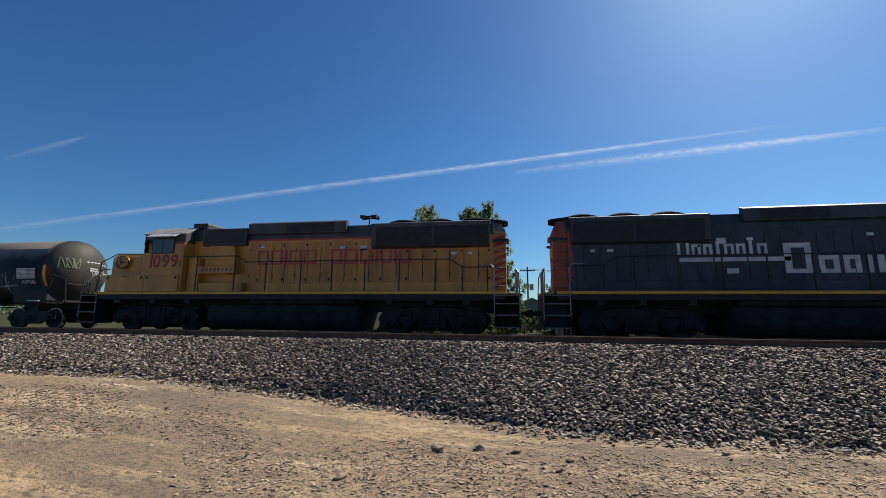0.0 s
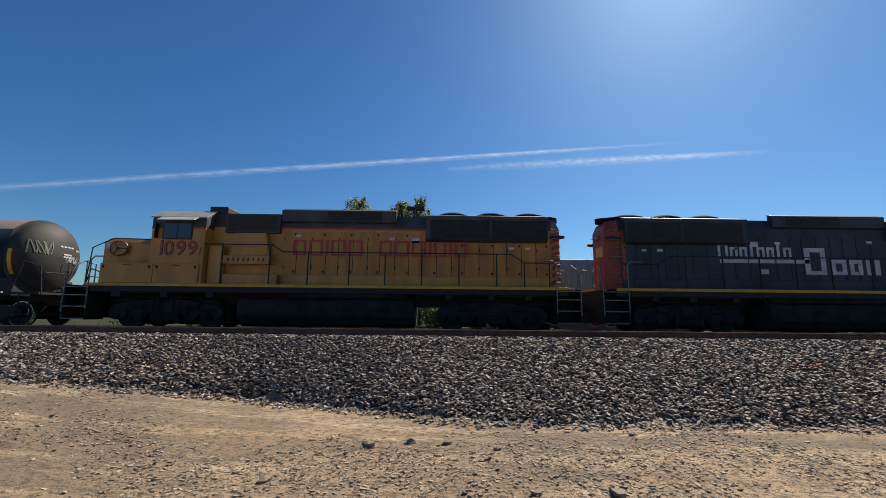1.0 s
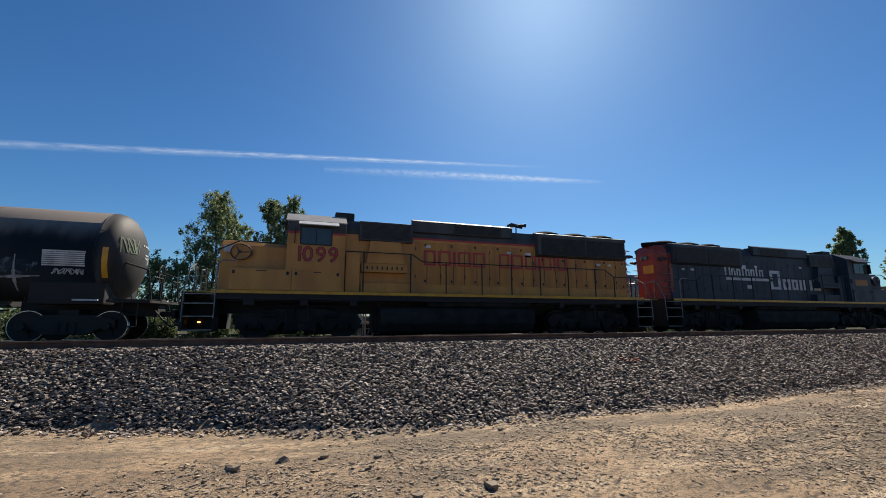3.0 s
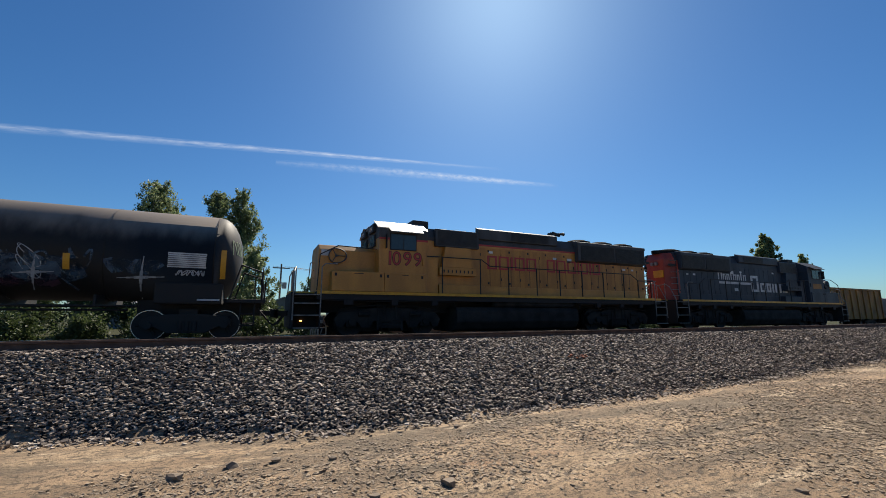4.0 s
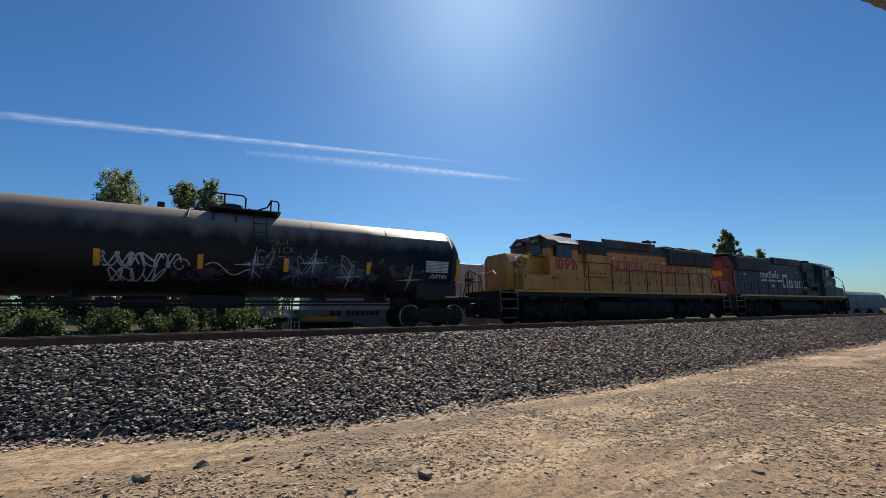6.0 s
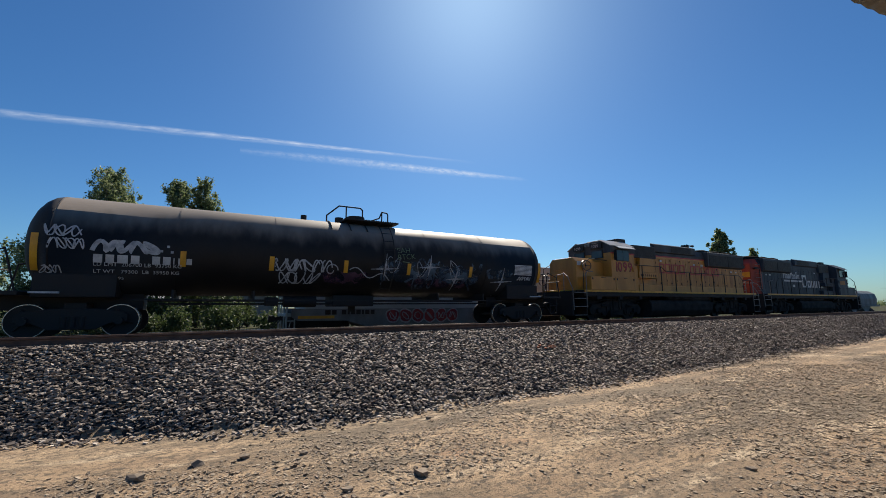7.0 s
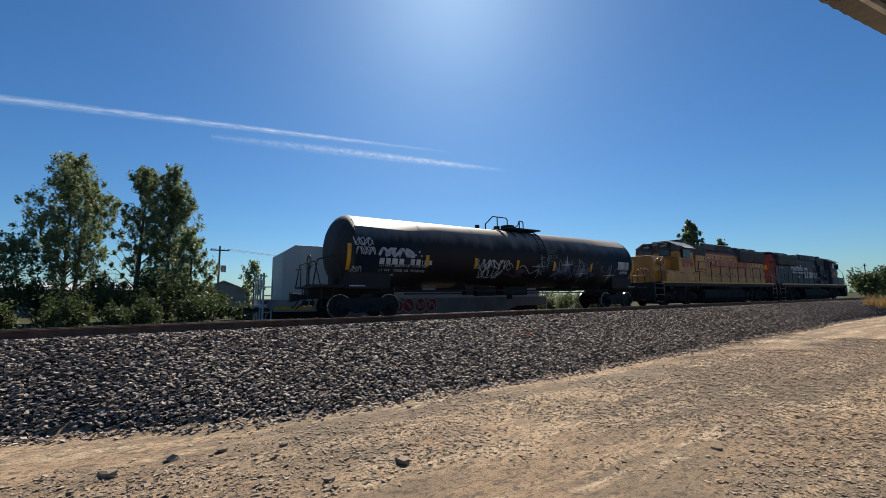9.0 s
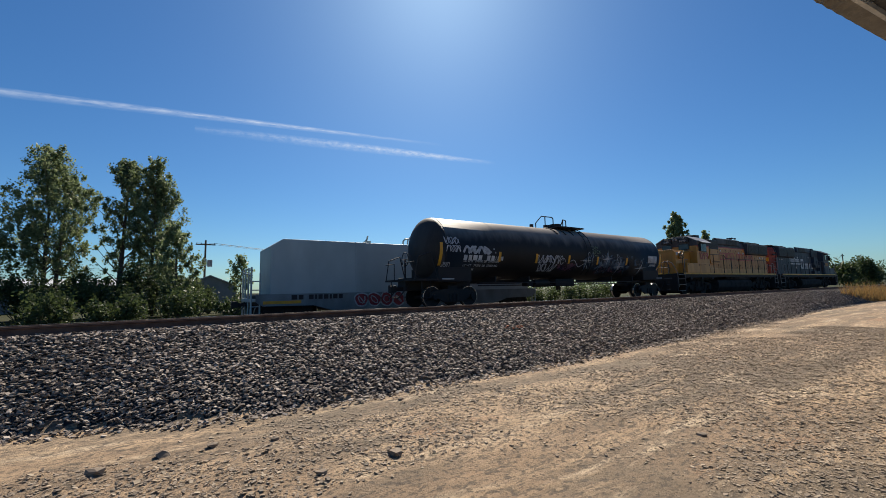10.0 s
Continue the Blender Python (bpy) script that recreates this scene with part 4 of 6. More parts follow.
def slate_locomotive():
    L = locomotive("dark slate diesel locomotive with scarlet ends and white company lettering", pose(10.45, YC, RAIL, 0, 0, 180), 1, SPGREY, SPGREY, SPGREY, SPGREY, GREY, ORANGE, DARK, SCARLET)
    # lettering on the flank towards the lane; local x runs the other way
    def bar(x0, x1, z0, z1):
        part("sign_block", box(nb(), -x1, -x0, 0.968, 0.974, z0, z1), WHITE, L, "white painted company sign block")
    o = -10.62
    x = 6.05 + o
    for w in (0.44, 0.34, 0.34, 0.26, 0.36, 0.34, 0.26, 0.36):
        h = 0.50 if w == 0.44 else 0.36
        if w > 0.3:
            bar(x, x + 0.10, 2.95, 2.95 + h)
            bar(x + w - 0.14, x + w - 0.04, 2.95, 2.95 + h)
            bar(x + 0.10, x + w - 0.14, 2.95 + h - 0.09, 2.95 + h)
        else:
            bar(x + 0.04, x + 0.15, 2.95, 2.95 + h + 0.1)
        x += w + 0.04
    for a, b in ((6.1, 7.2), (7.25, 8.3), (8.35, 9.7)):
        bar(a + o, b + o, 2.70, 2.84)
    bar(9.50 + o, 9.72 + o, 2.28, 3.30)
    bar(9.72 + o, 10.35 + o, 3.14, 3.30)
    bar(10.15 + o, 10.35 + o, 2.28, 3.14)
    bar(9.72 + o, 10.15 + o, 2.28, 2.42)
    for a, w in ((10.55, 0.62), (11.3, 0.52), (11.97, 0.2), (12.32, 0.36), (12.82, 0.2), (13.15, 0.55)):
        if w > 0.45:
            bar(a + o, a + 0.18 + o, 2.28, 2.86)
            bar(a + 0.18 + o, a + w + o, 2.72, 2.86)
            bar(a + 0.18 + o, a + w + o, 2.28, 2.41)
            bar(a + w - 0.18 + o, a + w + o, 2.41, 2.72)
        else:
            bar(a + o, a + 0.2 + o, 2.28, 2.86)
    part("notice_plate", box(nb(), -(8.0 + o), -(7.62 + o), 0.968, 0.975, 2.28, 2.46), WHITE, L)
    # scarlet wraps round the hood end
    part("painted_band", box(nb(), 8.22, 8.30, 0.953, 0.972, 1.7, 3.9), SCARLET, L, "scarlet band round the hood end")
    part("number_plate", box(nb(), 8.40, 8.412, -0.1, 0.5, 2.95, 3.35), ORANGE, L, "faded orange number panel")
    part("cab_patch", box(nb(), -6.3, -5.2, 1.484, 1.49, 2.6, 2.95), OCHRE, L, "brown primer patch on the cab")
    set_proportions(L)
    return L


def stroke(bm, pts, r, depth=0.003):
    """A flat sprayed line through (x, z) points, as a ribbon."""
    out = []
    for i, (x, z) in enumerate(pts):
        a = pts[max(0, i - 1)]
        b = pts[min(len(pts) - 1, i + 1)]
        d = Vector((b[0] - a[0], b[1] - a[1]))
        d = d.normalized() if d.length else Vector((1, 0))
        out.append((Vector((x - d.y * r, z + d.x * r)), Vector((x + d.y * r, z - d.x * r))))
    return out


def on_tank(bm, pts, w, R, zc, lift):
    """Lay a stroke on the near flank of the tank's shell."""
    k = 1 if w < 0.03 else 6
    pr = []
    for p, q in stroke(bm, pts, w):
        row = [p.lerp(q, i / k) for i in range(k + 1)]
        pr.append([bm.verts.new((v.x, -math.sqrt(max(0.01, (R + lift) ** 2 - (v.y - zc) ** 2)), v.y)) for v in row])
    for a, b in zip(pr, pr[1:]):
        for i in range(k):
            bm.faces.new((a[i], b[i], b[i + 1], a[i + 1]))


def scribble(rng, x, z, n, w, h, k=26):
    """Points of looping handwriting-like strokes with no readable signs."""
    out = []
    for i in range(n):
        cx = x + i * w * 0.8
        ph, kx, kz = rng.uniform(0, 6.28), rng.uniform(0.6, 1.5), rng.uniform(1.0, 2.4)
        out.append([(cx + w * 0.5 * math.sin(kx * t * 6.28 / k + ph), z + h * 0.5 * math.cos(kz * t * 6.28 / k + ph * 1.7)) for t in range(k + 1)])
    return out


def freight_truck(parent, x, r=0.46, y0=0.98):
    t = new("truck")
    t.parent = parent
    t.location = (x, 0, 0)
    for s in (-1, 1):
        prof = [(-1.2, 0.62), (-1.05, 0.72), (-0.45, 0.80), (0.45, 0.80), (1.05, 0.72), (1.2, 0.62), (1.2, 0.42), (0.85, 0.4), (0.5, 0.22), (-0.5, 0.22), (-0.85, 0.4), (-1.2, 0.42)]
        f = part("side_frame", prism(nb(), prof, s * y0 - 0.05, s * y0 + 0.05, "y", 0.02), BLACK, t, "cast side frame")
        bm = nb()
        for i in (-0.2, 0.0, 0.2):
            rod(bm, (i, s * (y0 + 0.03), 0.28), (i, s * (y0 + 0.03), 0.58), 0.075, 10)
        part("springs", bm, BLACK, f)
        for k in (-1.0, 1.0):
            part("bearing_cap", rod(nb(), (k, s * (y0 + 0.04), r), (k, s * (y0 + 0.16), r), 0.11, 14), BLACK, t)
    part("bolster", box(nb(), -0.25, 0.25, -0.95, 0.95, 0.45, 0.95, 0.03), BLACK, t)
    for k in (-1.0, 1.0):
        wheelset("wheelset", t, k, r, True)
    return t


def tank_car():
    T = empty("tank_car", pose(-28.55, YC, RAIL), "black tank car with graffiti and a dusty top", "tank car")
    R, zc, H = 1.45, 2.64, 9.22
    # shell with domed heads
    bm = nb()
    prof = [(-H, 0.02)]
    for k in range(1, 8):
        a = k * math.pi / 14
        prof.append((-H + 0.75 * (1 - math.cos(a)), R * math.sin(a)))
    xs = [(-4.9, R), (-1.6, R), (1.6, R), (4.9, R)]
    full = prof + [(-H + 0.75, R)] + xs + [(H - 0.75, R)] + [(-x, q) for x, q in prof[::-1]]
    n = 64
    rings = [[bm.verts.new((x, q * math.cos(2 * math.pi * i / n), zc + q * math.sin(2 * math.pi * i / n))) for i in range(n)] for x, q in full]
    for a, b in zip(rings, rings[1:]):
        for i in range(n):
            bm.faces.new((a[i], a[(i + 1) % n], b[(i + 1) % n], b[i]))
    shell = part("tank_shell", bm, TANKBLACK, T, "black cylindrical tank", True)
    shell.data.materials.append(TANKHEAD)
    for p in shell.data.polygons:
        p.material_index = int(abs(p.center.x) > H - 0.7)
    # weld seams
    for x in (-8.45, -5.6, -2.8, 2.9, 5.7, 8.45):
        bm = nb()
        m_ = Matrix.Translation((x, 0, zc)) @ Matrix.Rotation(math.pi / 2, 4, "Y")
        bmesh.ops.create_cone(bm, cap_ends=False, segments=64, radius1=R + 0.007, radius2=R + 0.007, depth=0.03, matrix=m_)
        part("weld_seam", bm, TANKBLACK, shell, "", True)
    # reflective markers
    for x, z, h in ((-8.72, 2.30, 0.98), (-5.40, 2.26, 0.46), (-2.92, 2.24, 0.46), (-0.44, 2.24, 0.44), (2.04, 2.24, 0.44), (4.90, 2.24, 0.44), (8.72, 2.34, 0.90)):
        bm = nb()
        Rq = R if abs(x) < 8.4 else R * 0.988
        rows = []
        for k in range(7):
            zz = z - h / 2 + h * k / 6
            y = -math.sqrt((Rq + 0.012) ** 2 - (zz - zc) ** 2)
            rows.append([bm.verts.new((x + dx, y, zz)) for dx in (-0.075, 0.075)])
        for a, b in zip(rows, rows[1:]):
            bm.faces.new((a[0], a[1], b[1], b[0]))
        part("reflector", bm, ORANGE, shell, "yellow reflective strip")
    # stencilled data
    lift = 0.006
    def line(x, z, text, size):
        y = math.sqrt((R + lift) ** 2 - (z + size * 0.35 - zc) ** 2)
        tilt = math.degrees(math.asin((z + size * 0.35 - zc) / R))
        writing("stencil", text, size, WHITE, shell, pose(x, -y - 0.012, z, 90 - tilt, 0, 0), "white stencilled data")
    line(-7.5, 1.98, "LD LMT  206700 LB  93750 KG", 0.16)
    line(-7.5, 1.79, "LT WT   79300  LB  35950 KG", 0.16)
    line(-7.5, 1.62, "NEW 10-95", 0.14)
    x = -7.5
    for i, w in enumerate((0.20, 0.19, 0.24, 0.20, 0, 0.19, 0.19, 0.05, 0.14, 0.14)):
        if w:
            bm = nb()
            on_tank(bm, [(x, 2.18), (x + w, 2.18)], 0.115 if i < 7 else 0.09, R, zc, 0.005)
            part("mark_bar", bm, WHITE, shell, "white bar of the reporting mark")
        x += (w or 0.16) + 0.07
    bm = nb()
    for k in range(8):
        on_tank(bm, [(7.25, 2.62 - k * 0.058), (8.25, 2.62 - k * 0.058)], 0.022, R, zc, 0.005)
    for x in (7.25, 7.55, 7.8, 8.05, 8.25):
        on_tank(bm, [(x, 2.64), (x, 2.19)], 0.008, R, zc, 0.006)
    part("data_panel", bm, WHITE, shell, "white stencilled test data panel")
    # sprayed drawings
    rng = random.Random(5)
    def spray(name, mat, strokes, w, lf, label):
        bm = nb()
        for s in strokes:
            on_tank(bm, s, w, R, zc, lf)
        part(name, bm, mat, shell, label)
    blob = lambda x, z, w, h, k=12: [(x + w * (t / k - 0.5), z + h * 0.12 * math.sin(t * 1.9 + x)) for t in range(k + 1)]
    spray("graffiti", SPRAYBLUE, [blob(2.2, 2.14, 2.9, 0.8)], 0.34, 0.003, "faded blue sprayed lettering fill")
    spray("graffiti", SPRAYBLUE, [blob(4.35, 2.05, 1.8, 0.7)], 0.30, 0.0034, "faded blue sprayed fill")
    spray("graffiti", SPRAYBLUE, [blob(6.4, 2.18, 1.3, 0.6)], 0.17, 0.003, "faded blue sprayed fill")
    spray("graffiti", SPRAYPURPLE, [blob(-0.4, 1.85, 1.6, 0.5)], 0.18, 0.0038, "dull purple sprayed shading")
    spray("graffiti", SPRAYPURPLE, [blob(3.4, 1.72, 2.6, 0.5)], 0.15, 0.0042, "dull purple sprayed shading")
    for sc in scribble(rng, -2.62, 2.22, 6, 0.38, 0.40):
        spray("graffiti", SPRAY, [sc], 0.022, 0.006, "white sprayed tag")
    for sc in scribble(rng, -2.5, 1.80, 5, 0.32, 0.36):
        spray("graffiti", SPRAY, [sc], 0.020, 0.006, "white sprayed tag")
    for x, z, n, w, h, r in ((-8.45, 2.90, 4, 0.24, 0.30, 0.018), (-8.35, 2.55, 4, 0.22, 0.28, 0.016), (-8.55, 1.86, 4, 0.13, 0.20, 0.012), (7.55, 2.04, 5, 0.18, 0.15, 0.013)):
        for sc in scribble(rng, x, z, n, w, h):
            spray("graffiti", SPRAY, [sc], r, 0.006, "white sprayed tag")
    for sc in scribble(rng, -7.35, 2.53, 5, 0.36, 0.28):
        spray("graffiti", SPRAY, [sc], 0.055, 0.004, "thick white sprayed tag")
    for x, z in ((-5.98, 2.46), (-5.82, 2.60), (-5.72, 2.44)):
        spray("graffiti", SPRAY, [[(x, z), (x + 0.07, z)]], 0.035, 0.004, "white sprayed dot")
    def tag_word(x, z, text, size):
        y = math.sqrt((R + lift) ** 2 - (z + size * 0.35 - zc) ** 2)
        tilt = math.degrees(math.asin((z + size * 0.35 - zc) / R))
        writing("graffiti", text, size, SPRAYGREEN, shell, pose(x, -y - 0.006, z, 90 - tilt, -6, 0), "pale green sprayed word", -0.004)
    tag_word(1.35, 2.82, "YEAH", 0.30)
    tag_word(1.55, 2.58, "BTCK", 0.30)
    spray("graffiti", SPRAYGREEN, [[(1.75, 2.52), (2.05, 2.50)]], 0.014, 0.006, "pale green sprayed underline")
    spray("graffiti", SPRAY, [[(-0.3 + t * 0.10, 2.14 - 0.018 * t + 0.13 * math.sin(t * 0.62)) for t in range(17)]], 0.018, 0.006, "white sprayed swoosh")
    spray("graffiti", SPRAY, [[(-0.95 + 0.24 * math.cos(a) * (1 - a / 9), 2.10 + 0.24 * math.sin(a) * (1 - a / 9)) for a in [k * 0.45 for k in range(15)]]], 0.018, 0.006, "white sprayed curl")
    for x, z, q in ((1.05, 2.22, 0.55), (2.95, 2.35, 0.46), (4.2, 1.92, 0.44), (6.6, 1.87, 0.58)):
        for k, (dx, dz) in enumerate(((q, 0.03), (0.06, q * 1.05))):
            for m, (reach, wide) in enumerate(((1.0, 0.011), (0.62, 0.022), (0.3, 0.04))):
                pts = [(x + dx * t * reach, z + dz * t * reach) for t in (-1, -0.6, -0.25, 0, 0.25, 0.6, 1)]
                spray("graffiti", SPRAY, [pts], wide, 0.009 + 0.001 * k + 0.0003 * m, "white sprayed star ray")
    for i in range(12):
        x, z = 1.2 + rng.uniform(0, 4.0), 1.75 + rng.uniform(0, 0.65)
        for sc in scribble(rng, x, z, 1, 0.5, 0.6):
            spray("graffiti", SPRAYBLUE if i % 3 else SPRAY, [sc], 0.028 if i % 3 else 0.010, 0.0055 + 0.0002 * i, "sprayed outline")
    def on_head(strokes, w, mat, label):
        bm = nb()
        for s in strokes:
            pr = []
            for p, q in stroke(bm, s, w):
                pr.append([bm.verts.new((H - 0.75 + 0.008 + 0.75 * math.sqrt(max(0.0, 1 - (v.x ** 2 + (v.y - zc) ** 2) / R ** 2)), v.x, v.y)) for v in (p, q)])
            for c, d in zip(pr, pr[1:]):
                bm.faces.new((c[0], d[0], d[1], c[1]))
        part("graffiti", bm, mat, shell, label)
    on_head(scribble(rng, -0.95, 2.95, 3, 0.30, 0.50, 10), 0.018, SPRAYGREEN, "pale green sprayed doodle")
    on_head(scribble(rng, 0.35, 2.6, 3, 0.25, 0.3, 9), 0.014, SPRAY, "white sprayed tag")
    on_head([[(-0.05 + k * 0.17, 3.08), (0.07 + k * 0.17, 3.08)] for k in range(4)] + [[(0.75 + k * 0.1, 3.0), (0.82 + k * 0.1, 3.0)] for k in range(3)] + [[(0.1, 2.78 - k * 0.1), (0.5, 2.78 - k * 0.1)] for k in range(2)], 0.028, WHITE, "white stencilled bars")
    # ladder, platform, manway and safety rails on the top
    pf = part("platform", box(nb(), -0.35, 1.85, -0.75, 1.1, 4.13, 4.18), BLACK, T, "top platform grating")
    bm = nb()
    for x in [-0.3 + 0.1 * k for k in range(21)]:
        box(bm, x, x + 0.02, -0.75, 1.1, 4.18, 4.202)
    part("grating", bm, BLACK, pf)
    part("manway", rod(nb(), (0.3, 0.1, 4.0), (0.3, 0.1, 4.42), 0.36, 20), BLACK, T, "domed manway")
    part("valve", rod(nb(), (-0.35, 0.2, 4.0), (-0.35, 0.2, 4.36), 0.16, 14), BLACK, T)
    part("vent_cap", rod(nb(), (-1.75, 0.0, 4.0), (-1.75, 0.0, 4.28), 0.11, 12), BLACK, T)
    y = 0.62
    for loop in ([(-0.75, y, 3.9), (-0.75, y, 4.52), (-0.25, y, 4.97), (0.65, y, 4.97), (0.75, y, 4.88), (0.75, y, 4.15)], [(0.05, y, 4.97), (0.05, y, 4.15)],
                 [(0.6, y, 4.22), (1.5, y, 4.62), (1.62, y, 4.9), (1.85, y, 4.88), (1.9, y, 4.8), (1.9, y, 4.15)], [(1.62, y, 4.9), (1.62, y, 4.15)]):
        part("safety_rail", tube(nb(), loop, 0.03, 8), BLACK, T, "bent pipe safety rail")
    bm = nb()
    for x in (0.98, 1.38):
        pts = [(x, -(R + 0.09) * math.cos(a), zc + (R + 0.09) * math.sin(a)) for a in np.linspace(-0.9, 1.25, 12)]
        tube(bm, pts, 0.02, 6)
    for a in np.linspace(-0.85, 1.2, 9):
        y, z = -(R + 0.09) * math.cos(a), zc + (R + 0.09) * math.sin(a)
        rod(bm, (0.98, y, z), (1.38, y, z), 0.013, 6)
    part("side_ladder", bm, BLACK, T, "side ladder over the shell")
    bm = nb()
    for x in (-0.9, -0.2, 0.45):
        pts = [(x, -(R + 0.03) * math.cos(a), zc + (R + 0.03) * math.sin(a)) for a in np.linspace(0.75, 1.5, 6)]
        tube(bm, pts, 0.025, 6)
    part("hold_straps", bm, BLACK, T)
    # stub sills, saddles, end platforms, hand brake
    for d in (-1, 1):
        part("stub_sill", box(nb(), min(d * 6.4, d * 9.9), max(d * 6.4, d * 9.9), -0.35, 0.35, 0.75, 1.3, 0.02), BLACK, T)
        part("saddle", box(nb(), d * 7.85 - 0.9, d * 7.85 + 0.9, -1.2, 1.2, 1.1, 1.75, 0.05), BLACK, T)
        pl = part("end_platform", box(nb(), min(d * 8.9, d * 10.0), max(d * 8.9, d * 10.0), -1.45, 1.45, 1.16, 1.24), BLACK, T)
        for s in (-1, 1):
            bm = nb()
            tube(bm, [(d * 8.95, s * 1.42, 1.2), (d * 9.25, s * 1.40, 2.35), (d * 9.85, s * 1.36, 2.15), (d * 10.0, s * 1.36, 1.2)], 0.024, 8)
            tube(bm, [(d * 9.3, s * 1.42, 1.2), (d * 9.3, s * 1.42, 0.45), (d * 9.7, s * 1.42, 0.45), (d * 9.7, s * 1.42, 1.2)], 0.02, 6)
            rod(bm, (d * 9.3, s * 1.42, 0.8), (d * 9.7, s * 1.42, 0.8), 0.018, 6)
            tube(bm, [(d * 10.0, s * 0.5, 1.2), (d * 10.0, s * 0.5, 1.95), (d * 10.0, s * 1.36, 1.95)], 0.02, 6)
            part("end_railing", bm, BLACK, pl, "end platform railing")
        bm = nb()
        ring = [(d * 9.9, -0.35 + 0.3 * math.cos(a), 2.1 + 0.3 * math.sin(a)) for a in [k * math.pi / 9 for k in range(19)]]
        tube(bm, ring, 0.02, 6)
        rod(bm, (d * 9.9, -0.35, 1.2), (d * 9.9, -0.35, 2.1), 0.035, 8)
        for k in range(4):
            a = k * math.pi / 2
            rod(bm, (d * 9.9, -0.35, 2.1), (d * 9.9, -0.35 + 0.3 * math.cos(a), 2.1 + 0.3 * math.sin(a)), 0.014, 6)
        part("hand_brake", bm, BLACK, pl, "hand brake wheel")
        bm = nb()
        box(bm, d * 8.4 - 0.3, d * 8.4 + 0.3, -1.46, -1.40, 1.20, 1.25)
        part("sill_plate", bm, WHITE, T)
        coupler(T, d * 10.35, d)
    uf = part("bottom_skid", box(nb(), -0.7, 0.9, -0.6, 0.6, 0.82, 1.24, 0.05), BLACK, T, "black bottom outlet skid")
    part("running_board", box(nb(), -6.6, 6.6, -1.30, -1.12, 1.02, 1.06), BLACK, uf)
    part("running_board", box(nb(), -6.6, 6.6, 1.12, 1.30, 1.02, 1.06), BLACK, uf)
    for x in (-5.6, -3.4, 3.4, 5.6):
        part("board_hanger", box(nb(), x - 0.03, x + 0.03, -1.28, 1.28, 1.06, 1.34), BLACK, uf)
    part("air_reservoir", rod(nb(), (-2.4, -0.55, 1.0), (-1.3, -0.55, 1.0), 0.2, 16), BLACK, T)
    part("brake_valve", box(nb(), -3.0, -2.6, -0.75, -0.35, 0.85, 1.15, 0.03), BLACK, T)
    part("brake_rod", tube(nb(), [(-6.0, -0.45, 0.92), (6.2, -0.45, 0.92)], 0.03, 6), BLACK, T)
    part("bottom_outlet", rod(nb(), (0.2, 0, 0.62), (0.2, 0, 1.2), 0.14, 12), BLACK, T)
    for x in (-7.85, 7.85):
        freight_truck(T, x)
    return T


def dust_on_top(m, z0, z1, color):
    """Pale dust settled on the upper part of a surface, thinning downwards in streaks."""
    n, l = m.node_tree.nodes, m.node_tree.links
    bs = n["Principled BSDF"]
    base = bs.inputs["Base Color"].links[0].from_socket
    co, sp, mr, ns, ad, mx, mp = (n.new("ShaderNode" + k) for k in ("TexCoord", "SeparateXYZ", "MapRange", "TexNoise", "Math", "Mix", "Mapping"))
    l.new(co.outputs["Object"], sp.inputs[0])
    mp.inputs["Scale"].default_value = (1.0, 0.6, 0.35)
    l.new(co.outputs["Object"], mp.inputs[0])
    l.new(mp.outputs[0], ns.inputs["Vector"])
    ns.inputs["Scale"].default_value, ns.inputs["Detail"].default_value = 2.2, 6.0
    ad.operation = "MULTIPLY_ADD"
    ad.inputs[1].default_value = 0.9
    l.new(ns.outputs[0], ad.inputs[0])
    l.new(sp.outputs[2], ad.inputs[2])
    mr.interpolation_type = "SMOOTHSTEP"
    mr.inputs[1].default_value, mr.inputs[2].default_value, mr.inputs[4].default_value = z0 + 0.45, z1 + 0.45, 0.9
    l.new(ad.outputs[0], mr.inputs[0])
    mx.data_type = "RGBA"
    l.new(mr.outputs[0], mx.inputs["Factor"])
    l.new(base, mx.inputs[6])
    mx.inputs[7].default_value = (*color, 1)
    l.new(mx.outputs[2], bs.inputs["Base Color"])


dust_on_top(TANKBLACK, 2.9, 3.7, (0.23, 0.195, 0.16))


